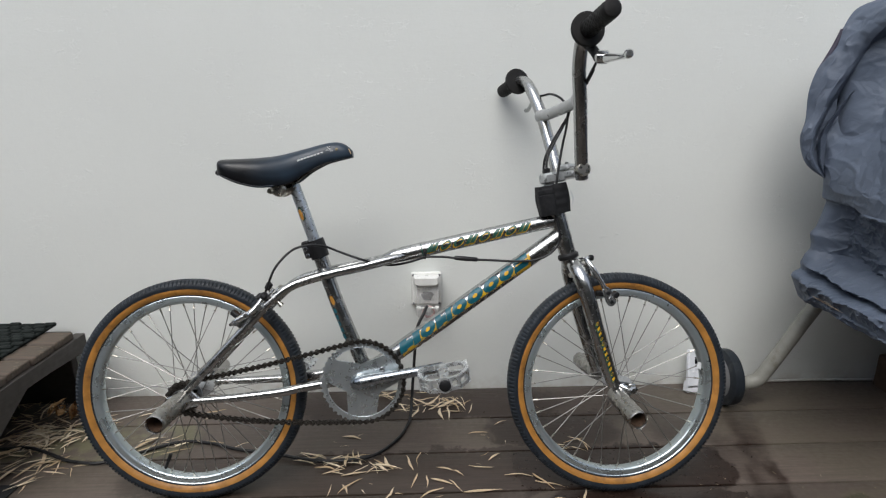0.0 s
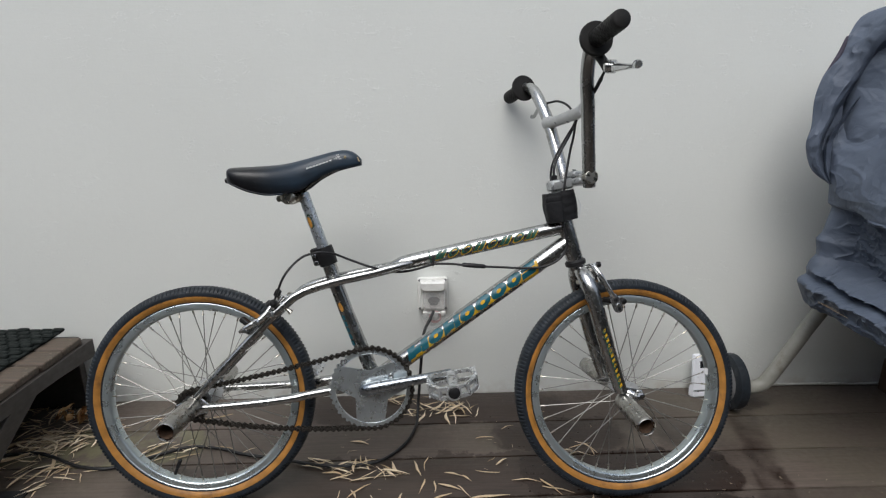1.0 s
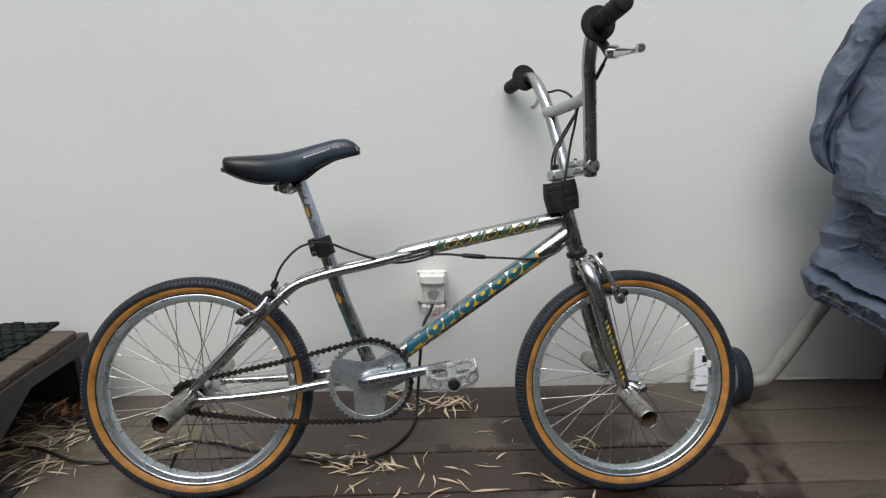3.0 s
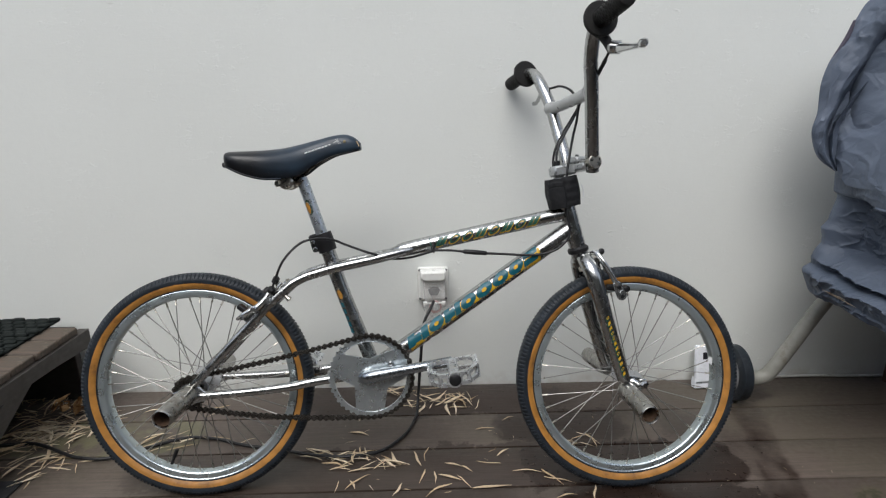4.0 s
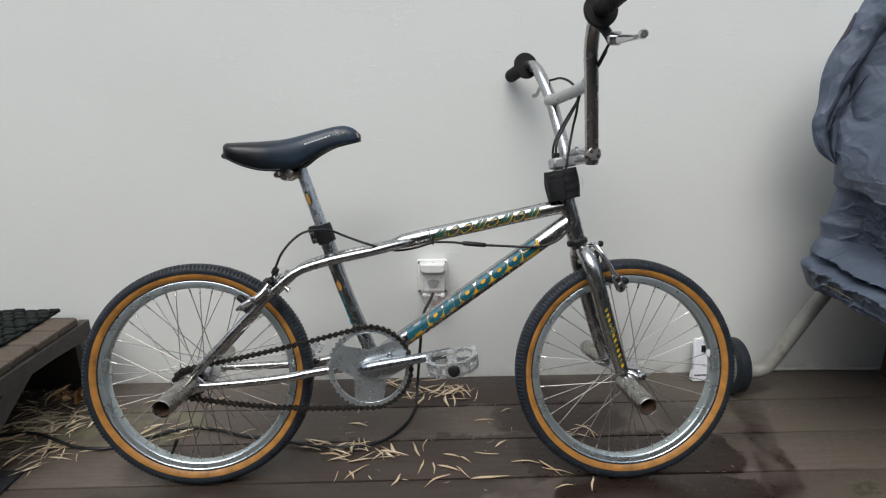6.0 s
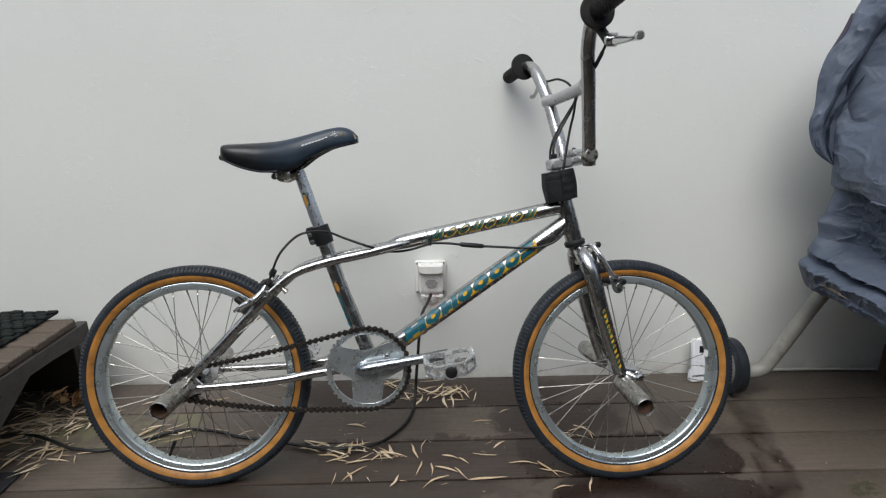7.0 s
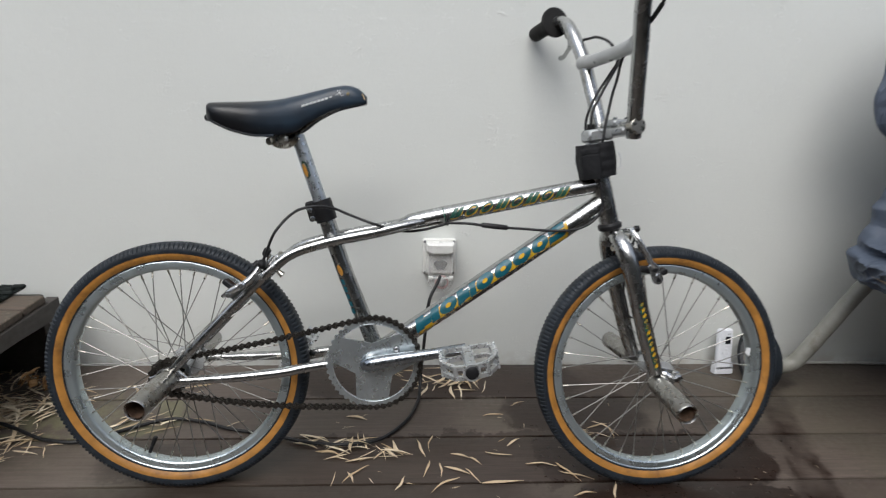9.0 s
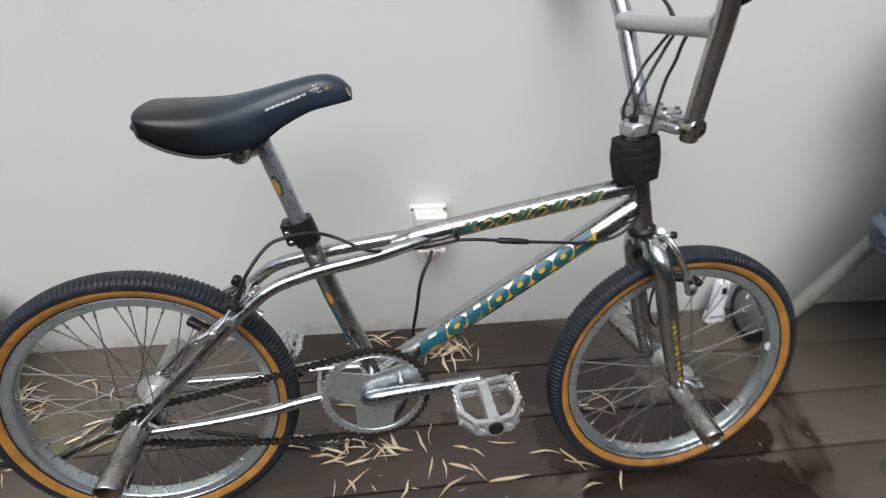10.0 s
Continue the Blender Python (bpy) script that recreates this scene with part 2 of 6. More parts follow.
def deck_timber():
    """Painted decking, worn and stained: every board its own shade, dark wet patches with their own outline."""
    n = Nodes("deck_paint")
    shade = n.random()
    grain = n.noise(9, 5, 0.65, n.stretched(1.0, 16.0, 4.0))
    base = n.mix(shade, (0.100, 0.077, 0.064), (0.150, 0.118, 0.098))
    c = n.mix(n.span(grain, 0.35, 0.7), tone((0.108, 0.085, 0.070), 0.82), base)
    c = n.mix(n.span(n.noise(3.0, 5, 0.6), 0.42, 0.62, 0.0, 0.55), c, (0.090, 0.081, 0.058))
    c = n.mix(n.span(n.noise(22, 6, 0.75, n.stretched(1.0, 3.0, 1.0)), 0.52, 0.68, 0.0, 0.32), c, (0.085, 0.066, 0.055))
    c = n.mix(n.span(n.noise(65, 5, 0.75, n.stretched(1.0, 5.0, 1.0)), 0.62, 0.70, 0.0, 0.5), c, (0.235, 0.20, 0.17))
    c = n.mix(n.span(n.noise(120, 3), 0.70, 0.76, 0.0, 0.6), c, (0.34, 0.31, 0.27))
    x, y = n.axis("X"), n.axis("Y")
    wob = n.math("MULTIPLY", n.math("SUBTRACT", n.noise(11, 6, 0.7), 0.5), 0.16)
    fine = n.math("MULTIPLY", n.math("SUBTRACT", n.noise(48, 4, 0.7), 0.5), 0.05)
    wobble = n.math("ADD", wob, fine)

    def patch(cx, cy, rx, ry, soft):
        dx = n.math("DIVIDE", n.math("SUBTRACT", n.math("ADD", x, wobble), cx), rx)
        dy = n.math("DIVIDE", n.math("SUBTRACT", n.math("ADD", y, wobble), cy), ry)
        d = n.math("ADD", n.math("POWER", n.math("ABSOLUTE", dx), 4.0), n.math("POWER", n.math("ABSOLUTE", dy), 4.0))
        return n.span(d, 1.0 - soft, 1.0 + soft, 1.0, 0.0, smooth=True)

    wet = n.math("MAXIMUM", patch(0.62, 1.14, 0.245, 0.11, 0.12), patch(0.585, 1.317, 0.278, 0.078, 0.10))
    for cx, cy, rx, ry, soft, much in ((0.30, 1.3165, 0.565, 0.085, 0.25, 0.74), (0.13, 1.625, 0.39, 0.09, 0.4, 0.84), (0.455, 1.475, 0.175, 0.075, 0.45, 0.90), (0.60, 1.60, 0.14, 0.10, 0.8, 0.45), (0.78, 1.47, 0.07, 0.05, 0.8, 0.45), (0.90, 1.33, 0.05, 0.10, 0.8, 0.40),
                                       (1.045, 1.622, 0.060, 0.046, 0.7, 0.85), (-0.25, 1.318, 0.34, 0.070, 0.5, 0.66), (-0.12, 1.215, 0.42, 0.045, 0.6, 0.62), (-0.10, 1.465, 0.24, 0.07, 0.8, 0.28), (0.125, 1.20, 0.055, 0.035, 0.6, 0.5)):
        wet = n.math("MAXIMUM", wet, n.math("MULTIPLY", patch(cx, cy, rx, ry, soft), much))
    # a run of damp across the boards, on a slant
    slant = n.math("SUBTRACT", x, n.math("MULTIPLY", y, 0.295))
    run = n.math("ABSOLUTE", n.math("SUBTRACT", n.math("ADD", slant, n.math("MULTIPLY", wobble, 0.45)), 0.537))
    run = n.math("MULTIPLY", n.math("MULTIPLY", n.span(run, 0.024, 0.052, 1.0, 0.0, smooth=True), n.span(y, 1.40, 1.62, 1.0, 0.35)), n.span(n.noise(14, 4, 0.65), 0.36, 0.60, 0.35, 1.0))
    wet = n.math("MAXIMUM", wet, run)
    near = n.math("MULTIPLY", n.math("MULTIPLY", n.span(n.noise(7, 5, 0.65), 0.50, 0.60), n.span(y, 1.20, 1.235, 0.6, 0.0)), n.span(x, 0.78, 0.88, 1.0, 0.0))
    wet = n.math("MAXIMUM", wet, near)
    c = n.mix(wet, c, n.mix(n.span(grain, 0.3, 0.7), (0.0165, 0.0100, 0.0076), (0.034, 0.0205, 0.0153)))
    moss = n.math("MULTIPLY", n.span(n.noise(16, 5, 0.7), 0.42, 0.57), n.math("MAXIMUM", patch(-0.74, 1.465, 0.25, 0.075, 0.4), n.math("MULTIPLY", patch(1.12, 1.17, 0.14, 0.05, 0.5), 0.3)))
    c = n.mix(n.math("MULTIPLY", moss, 0.7), c, (0.165, 0.158, 0.088))
    clump = n.math("MULTIPLY", patch(1.066, 1.182, 0.026, 0.020, 0.8), n.span(n.noise(70, 4, 0.7), 0.42, 0.52))
    c = n.mix(n.math("MULTIPLY", clump, 0.6), c, (0.022, 0.028, 0.008))
    rough = n.math("SUBTRACT", n.span(n.noise(70, 4), 0.3, 0.7, 0.40, 0.58), n.math("MULTIPLY", wet, 0.16))
    n.set(color=c, rough=rough, specular=0.5)
    n.bump(grain, 0.5, 0.0010)
    n.bump(n.noise(260, 3), 0.35, 0.0005)
    return n.mat


def slat_timber():
    n = Nodes("step_timber")
    grain = n.noise(10, 5, 0.65, n.stretched(1.2, 14.0, 4.0))
    c = n.mix(n.span(grain, 0.3, 0.7), (0.046, 0.034, 0.026), (0.132, 0.098, 0.073))
    c = n.mix(n.span(n.noise(18, 5, 0.7), 0.46, 0.62, 0.0, 0.75), c, (0.070, 0.058, 0.042))
    c = n.mix(n.span(n.noise(40, 5, 0.7), 0.60, 0.70, 0.0, 0.7), c, (0.20, 0.162, 0.122))
    c = n.mix(n.math("MULTIPLY", n.random(), 0.3), c, (0.105, 0.080, 0.060))
    n.set(color=c, rough=n.span(grain, 0.3, 0.7, 0.6, 0.8))
    n.bump(grain, 0.6, 0.0014)
    return n.mat


def brown_paint():
    n = Nodes("brown_step_paint")
    grain = n.noise(12, 4, 0.6, n.stretched(4.0, 1.0, 10.0))
    c = n.mix(n.span(grain, 0.3, 0.7), (0.044, 0.038, 0.034), (0.060, 0.052, 0.047))
    c = n.mix(n.span(n.noise(5, 4), 0.5, 0.7, 0.0, 0.5), c, (0.055, 0.048, 0.042))
    n.set(color=c, rough=n.span(n.noise(50), 0.3, 0.7, 0.5, 0.7))
    n.bump(grain, 0.4, 0.0008)
    return n.mat


def cover_cloth():
    """Coated grey-blue woven cover."""
    n = Nodes("cover_cloth")
    c = n.mix(n.span(n.noise(6, 5), 0.35, 0.65), (0.072, 0.091, 0.127), (0.106, 0.130, 0.175))
    c = n.mix(n.span(n.noise(38, 5, 0.7), 0.56, 0.74, 0.0, 0.22), c, (0.078, 0.091, 0.116))
    n.set(color=c, rough=n.span(n.noise(70), 0.3, 0.7, 0.48, 0.64), specular=0.35)
    n.bump(n.noise(900, 2), 0.35, 0.0003)
    n.bump(n.noise(26, 5, 0.65, None, 0.8), 0.5, 0.0014)
    for scale, deep in ((8.0, 0.0055), (19.0, 0.0018)):
        crease = n.tree.nodes.new("ShaderNodeTexVoronoi")
        crease.feature = "DISTANCE_TO_EDGE"
        crease.inputs["Scale"].default_value = scale
        wander = n.tree.nodes.new("ShaderNodeVectorMath")
        wander.operation = "MULTIPLY_ADD"
        soft = n.tree.nodes.new("ShaderNodeTexNoise")
        soft.inputs["Scale"].default_value = scale * 0.8
        n.link(n.coord.outputs["Object"], soft.inputs["Vector"])
        n.link(soft.outputs["Color"], wander.inputs[0])
        wander.inputs[1].default_value = (1.6 / scale, 1.6 / scale, 1.6 / scale)
        n.link(n.coord.outputs["Object"], wander.inputs[2])
        n.link(wander.outputs["Vector"], crease.inputs["Vector"])
        n.bump(n.span(crease.outputs["Distance"], 0.0, 0.28), 0.55, deep)
    n.bump(n.noise(70, 4, 0.6, n.stretched(1.0, 1.0, 1.7), 0.6), 0.5, 0.0007)
    return n.mat


def straw():
    n = Nodes("dry_leaf")
    base = n.mix(n.random(), (0.60, 0.46, 0.29), (0.86, 0.75, 0.58))
    vein = n.noise(30, 4, 0.6, n.stretched(1.0, 30.0, 1.0))
    c = n.mix(n.span(vein, 0.35, 0.7), (0.52, 0.38, 0.22), base)
    c = n.mix(n.span(n.noise(60, 3), 0.6, 0.72, 0.0, 0.6), c, (0.24, 0.15, 0.07))
    n.set(color=c, rough=0.65)
    n.bump(vein, 0.5, 0.0006)
    return n.mat


def straw_heap():
    n = Nodes("dry_leaf_heap")
    info = n.tree.nodes.new("ShaderNodeNewGeometry")
    base = n.mix(info.outputs["Random Per Island"], (0.46, 0.34, 0.20), (0.84, 0.73, 0.55))
    c = n.mix(n.span(n.noise(70, 3), 0.55, 0.72, 0.0, 0.6), base, (0.24, 0.15, 0.07))
    n.set(color=c, rough=0.65)
    return n.mat


def rotten_leaf():
    n = Nodes("brown_curled_leaf")
    c = n.mix(n.span(n.noise(60, 4), 0.35, 0.65), (0.27, 0.13, 0.045), (0.52, 0.31, 0.14))
    n.set(color=c, rough=0.7)
    n.bump(n.noise(120, 3), 0.5, 0.001)
    return n.mat


TURNED, CLEAR, VINYL, RENDER, DECK, SLAT, BROWN, CLOTH, LEAF, HEAP, ROT = (turned_alloy(), clear_plastic(), saddle_vinyl(), painted_render(), deck_timber(),
    slat_timber(), brown_paint(), cover_cloth(), straw(), straw_heap(), rotten_leaf())


# ---- mesh tools: a geometry is (points, faces) ----
def join(*geos):
    points, faces = [], []
    for p, f in geos:
        k = len(points)
        points += [tuple(v) for v in p]
        faces += [tuple(i + k for i in face) for face in f]
    return points, faces


def moved(geo, m):
    return [tuple(m @ Vector(p)) for p in geo[0]], geo[1]


def to_mesh(name, geo, material, smooth=True, crease=38):
    me = bpy.data.meshes.new(name)
    me.from_pydata(geo[0], [], geo[1])
    me.materials.append(material)
    if smooth:
        me.polygons.foreach_set("use_smooth", [True] * len(me.polygons))
        me.set_sharp_from_angle(angle=radians(crease))
    me.validate()
    me.update()
    return me


def part(name, geo, material, parent, label="", smooth=True, m=None):
    ob = new(name, geo if isinstance(geo, bpy.types.Mesh) else to_mesh(name, geo, material, smooth))
    ob.parent = parent
    if m is not None:
        ob.matrix_basis = m
    return tagged(ob, label)


def thing(name, label, category, m=None, group="", geo=None, material=None, kind=""):
    ob = new(name, to_mesh(name, geo, material) if geo else None)
    if m is not None:
        ob.matrix_basis = m
    return tagged(ob, label, category, group, kind)


def glide(points, n):
    """Catmull-Rom through the points (any number of components)."""
    p = np.array(points, float)
    if len(p) < 3 or n <= 1:
        return p
    e = np.vstack([2 * p[0] - p[1], p, 2 * p[-1] - p[-2]])
    rows = []
    for i in range(1, len(e) - 2):
        for k in range(n):
            t = k / n
            a, b, c, d = e[i - 1], e[i], e[i + 1], e[i + 2]
            rows.append(0.5 * (2 * b + (c - a) * t + (2 * a - 5 * b + 4 * c - d) * t * t + (3 * b - a - 3 * c + d) * t ** 3))
    rows.append(e[-2])
    return np.array(rows)


def tube(points, r, seg=12, n=6, caps=True, flat=1.0):
    """A round tube along points; r one radius or one for every point."""
    rs = list(r) if isinstance(r, (list, tuple)) else [r] * len(points)
    rows = glide([(*p, q) for p, q in zip(points, rs)], n)
    path, rad = rows[:, :3], rows[:, 3]
    way = np.gradient(path, axis=0)
    way /= np.linalg.norm(way, axis=1)[:, None]
    side = np.cross(way[0], (0, 0, 1.0))
    if np.linalg.norm(side) < 0.1:
        side = np.cross(way[0], (0, 1.0, 0))
    pts, faces = [], []
    for i in range(len(path)):
        side = side - way[i] * side.dot(way[i])
        side /= np.linalg.norm(side)
        up = np.cross(side, way[i])
        for k in range(seg):
            a = 2 * math.pi * k / seg
            pts.append(tuple(path[i] + rad[i] * (side * math.cos(a) * flat + up * math.sin(a))))
    for i in range(len(path) - 1):
        for k in range(seg):
            j = (k + 1) % seg
            faces.append((i * seg + k, i * seg + j, (i + 1) * seg + j, (i + 1) * seg + k))
    if caps:
        faces.append(tuple(range(seg - 1, -1, -1)))
        faces.append(tuple((len(path) - 1) * seg + k for k in range(seg)))
    return pts, faces


def lathe(p0, p1, profile, seg=20):
    """A body turned about the line from p0 to p1; profile: (share of the way, radius)."""
    p0, p1 = Vector(p0), Vector(p1)
    q = (p1 - p0).to_track_quat("Z", "Y").to_matrix()
    length = (p1 - p0).length
    pts, faces = [], []
    for s, r in profile:
        for k in range(seg):
            a = 2 * math.pi * k / seg
            pts.append(tuple(p0 + q @ Vector((r * math.cos(a), r * math.sin(a), s * length))))
    for i in range(len(profile) - 1):
        for k in range(seg):
            j = (k + 1) % seg
            faces.append((i * seg + k, i * seg + j, (i + 1) * seg + j, (i + 1) * seg + k))
    if profile[0][1] > 1e-6:
        faces.append(tuple(range(seg - 1, -1, -1)))
    if profile[-1][1] > 1e-6:
        faces.append(tuple((len(profile) - 1) * seg + k for k in range(seg)))
    return pts, faces


def rod(p0, p1, r, seg=14, edge=0.1):
    """A cylinder with rounded rims; edge: the share of r that is rounded."""
    length = (Vector(p1) - Vector(p0)).length
    e = min(0.4, r * edge / length)
    return lathe(p0, p1, [(0, r * (1 - edge)), (e, r), (1 - e, r), (1, r * (1 - edge))], seg)


def from_bm(bm):
    bm.verts.index_update()
    geo = [tuple(v.co) for v in bm.verts], [tuple(v.index for v in f.verts) for f in bm.faces]
    bm.free()
    return geo


def box(lo, hi, bevel=0.002, m=None, segments=1):
    bm = bmesh.new()
    bmesh.ops.create_cube(bm, size=1.0)
    lo, hi = Vector(lo), Vector(hi)
    for v in bm.verts:
        v.co = Vector([(lo[i] + hi[i]) / 2 + v.co[i] * (hi[i] - lo[i]) for i in range(3)])
    if bevel:
        bmesh.ops.bevel(bm, geom=bm.edges[:], offset=bevel, segments=segments, profile=0.5, affect="EDGES")
    geo = from_bm(bm)
    return moved(geo, m) if m is not None else geo


def slab(outline, depth, bevel=0.0015, m=None):
    """A flat outline of (u, v) pushed out to a depth along w, with bevelled rims."""
    bm = bmesh.new()
    f = bm.faces.new([bm.verts.new((u, v, 0)) for u, v in outline])
    up = bmesh.ops.extrude_face_region(bm, geom=[f])
    for e in up["geom"]:
        if isinstance(e, bmesh.types.BMVert):
            e.co.z += depth
    bmesh.ops.recalc_face_normals(bm, faces=bm.faces[:])
    if bevel:
        rims = [e for e in bm.edges if abs(e.verts[0].co.z - e.verts[1].co.z) < 1e-6]
        bmesh.ops.bevel(bm, geom=rims, offset=bevel, segments=1, profile=0.5, affect="EDGES")
    geo = from_bm(bm)
    return moved(geo, m) if m is not None else geo


# (u, v, w) as (x, z, -y) of the bicycle: for plates that face its drive side
def on_side(y):
    return Matrix(((1, 0, 0, 0), (0, 0, -1, y), (0, 1, 0, 0), (0, 0, 0, 1)))


def bar_link(a, b, ra, rb, depth, n=7):
    """The outline of a link between two eyes, for slab()."""
    a, b = Vector(a), Vector(b)
    ang = math.atan2(b.y - a.y, b.x - a.x)
    pts = []
    for k in range(n + 1):
        t = ang + math.pi / 2 + math.pi * k / n
        pts.append((a.x + ra * math.cos(t), a.y + ra * math.sin(t)))
    for k in range(n + 1):
        t = ang - math.pi / 2 + math.pi * k / n
        pts.append((b.x + rb * math.cos(t), b.y + rb * math.sin(t)))
    return pts


def ring(profile, n, wave=None, closed=True):
    """A body turned about y; profile: (radius, y); wave(k, i): added to the radius."""
    pts, faces, m = [], [], len(profile)
    for k in range(n):
        a = 2 * math.pi * k / n
        for i, (r, y) in enumerate(profile):
            q = r + (wave(k, i) if wave else 0.0)
            pts.append((q * math.cos(a), y, q * math.sin(a)))
    last = m if closed else m - 1
    for k in range(n):
        j = (k + 1) % n
        for i in range(last):
            h = (i + 1) % m
            faces.append((k * m + i, k * m + h, j * m + h, j * m + i))
    return pts, faces


# ---- the setting ----
WALL_Y = 1.708
wall = tagged(new("wall_north", to_mesh("wall_north", box((-3.6, WALL_Y, -0.2), (4.2, WALL_Y + 0.2, 3.2), 0), RENDER, False)),
              "off-white painted render wall with trowel marks", "wall", kind="structure")


def added_fence(name, p0, p1, high):
    """A plain unseen paling fence, added to close the yard and cut low sky light."""
    p0, p1 = Vector(p0), Vector(p1)
    way = (p1 - p0).normalized()
    m = Matrix.Translation(p0) @ Matrix.Rotation(math.atan2(way.y, way.x), 4, "Z")
    length, geos, x, k = (p1 - p0).length, [], 0.0, 0
    while x < length:
        geos.append(box((x, 0.0 if k % 2 else 0.018, -0.2), (min(length, x + 0.12), 0.016 if k % 2 else 0.034, high + 0.01 * (k % 3)), 0))
        x, k = x + 0.105, k + 1
    return tagged(new(name, to_mesh(name, moved(join(*geos), m), FENCE, False)), "unseen weathered brown timber paling fence, added to close the yard and cut light", "fence", kind="structure")


# south side is tall and dark to dim chrome reflections and the lower wall
added_fence("wall_south", (-3.6, -1.7, 0), (4.2, -1.7, 0), 2.6)
added_fence("wall_west", (-3.6, -1.7, 0), (-3.6, 1.7, 0), 1.75)
added_fence("wall_east", (4.2, 1.7, 0), (4.2, -1.7, 0), 1.75)

floor = tagged(new("floor", to_mesh("floor", box((-3.6, -1.7, -0.2), (4.2, WALL_Y, -0.045), 0), UNDER, False)),
               "deck of brown painted timber boards", "deck", kind="structure")
tagged(new("ground", to_mesh("ground", ([(-400, -400, -0.21), (400, -400, -0.21), (400, 400, -0.21), (-400, 400, -0.21)], [(0, 1, 2, 3)]), FENCE, False)),
       "bare earth beyond the deck", "ground", kind="structure")


# ---- outlet on the wall ----
def wall_outlet():
    m = Matrix(((1, 0, 0, 0.108), (0, 0, -1, WALL_Y), (0, 1, 0, 0.332), (0, 0, 0, 1)))   # u right, v up, w out of the wall
    ob = thing("power_outlet", "white weatherproof outdoor power outlet with clear flap on wall", "power outlet", m)

    def rounded(w, h, r, cx=0.0, cy=0.0, n=5):
        pts = []
        for qx, qy, a0 in ((1, 1, 0), (-1, 1, 90), (-1, -1, 180), (1, -1, 270)):
            for k in range(n + 1):
                a = radians(a0 + 90 * k / n)
                pts.append((cx + qx * (w / 2 - r) + r * math.cos(a), cy + qy * (h / 2 - r) + r * math.sin(a)))
        return pts
    part("backplate", slab(rounded(0.088, 0.100, 0.008, 0.0, -0.004), 0.014, 0.002), SOCKET, ob)
    part("housing", slab(rounded(0.070, 0.078, 0.006, 0.0, 0.001), 0.030, 0.002, Matrix.Translation((0, 0, 0.0136))), SOCKET, ob, "deep white housing")
    part("hood", slab([(-0.034, 0.052), (-0.036, 0.034), (-0.032, 0.027), (-0.020, 0.022), (0.024, 0.022), (0.036, 0.027), (0.038, 0.034), (0.036, 0.052)], 0.026, 0.005, Matrix.Translation((0, 0, 0.0434))), SOCKET, ob, "moulded white hood")
    part("flap", slab([(-0.027, 0.024), (0.035, 0.024), (0.034, -0.044), (-0.026, -0.044)], 0.0025, 0.001, Matrix.Translation((0, 0, 0.060))), CLEAR, ob, "clear hinged flap")
    for x in (-0.0262, 0.0332):
        part("flap_side", box((x, -0.043, 0.0438), (x + 0.002, 0.022, 0.0598), 0.0006), CLEAR, ob)
    part("switch_rocker", slab([(-0.009, -0.013), (0.009, -0.013), (0.018, 0.004), (0.011, 0.011), (0.0, 0.0125), (-0.011, 0.011), (-0.018, 0.004)], 0.006, 0.001,
                               Matrix.Translation((0.003, -0.012, 0.0438))), GREY_PLASTIC_MID, ob, "grey fan-shaped switch rocker")
    part("flap_hinge", join(rod((-0.028, -0.0435, 0.0615), (0.036, -0.0435, 0.0615), 0.0022), *[box((x - 0.006, -0.049, 0.057), (x + 0.006, -0.038, 0.067), 0.002) for x in (-0.022, 0.030)]), SOCKET, ob, "white hinge bar of the flap")
    disc = [(-0.029, -0.040), (-0.030, -0.054)] + [(0.003 + 0.033 * math.cos(radians(200 + 14 * k)), -0.050 + 0.032 * math.sin(radians(200 + 14 * k))) for k in range(11)] + [(0.036, -0.054), (0.035, -0.040)]
    part("plug", slab(disc, 0.018, 0.003, Matrix.Translation((0, 0, 0.050))), CLEAR, ob, "clear rounded plug shell")
    turn = Matrix.Translation((0.006, -0.056, 0.058))
    part("plug_ring", moved(ring([(0.014, -0.004), (0.018, -0.004), (0.018, 0.004), (0.014, 0.004)], 36), turn @ Matrix.Rotation(radians(90), 4, "X")), ROT_PLASTIC, ob, "pinkish ring inside the plug")
    part("plug_core", join(lathe((0.003, -0.040, 0.059), (0.006, -0.062, 0.059), [(0, 0.007), (0.5, 0.010), (1, 0.006)], 14)), SOCKET, ob, "pale plug core")
    for sx in (-1, 1):
        for sy in (-1, 1):
            part("screw", lathe((sx * 0.0375, sy * 0.0435 - 0.004, 0.0130), (sx * 0.0375, sy * 0.0435 - 0.004, 0.0165), [(0, 0.0036), (0.8, 0.0034), (1, 0.002)], 12), GREY_PLASTIC, ob)
    return ob


ROT_PLASTIC = plain("pink_plastic", (0.50, 0.33, 0.31), 0.4, 0.0, 0.1, 60)
wall_outlet()
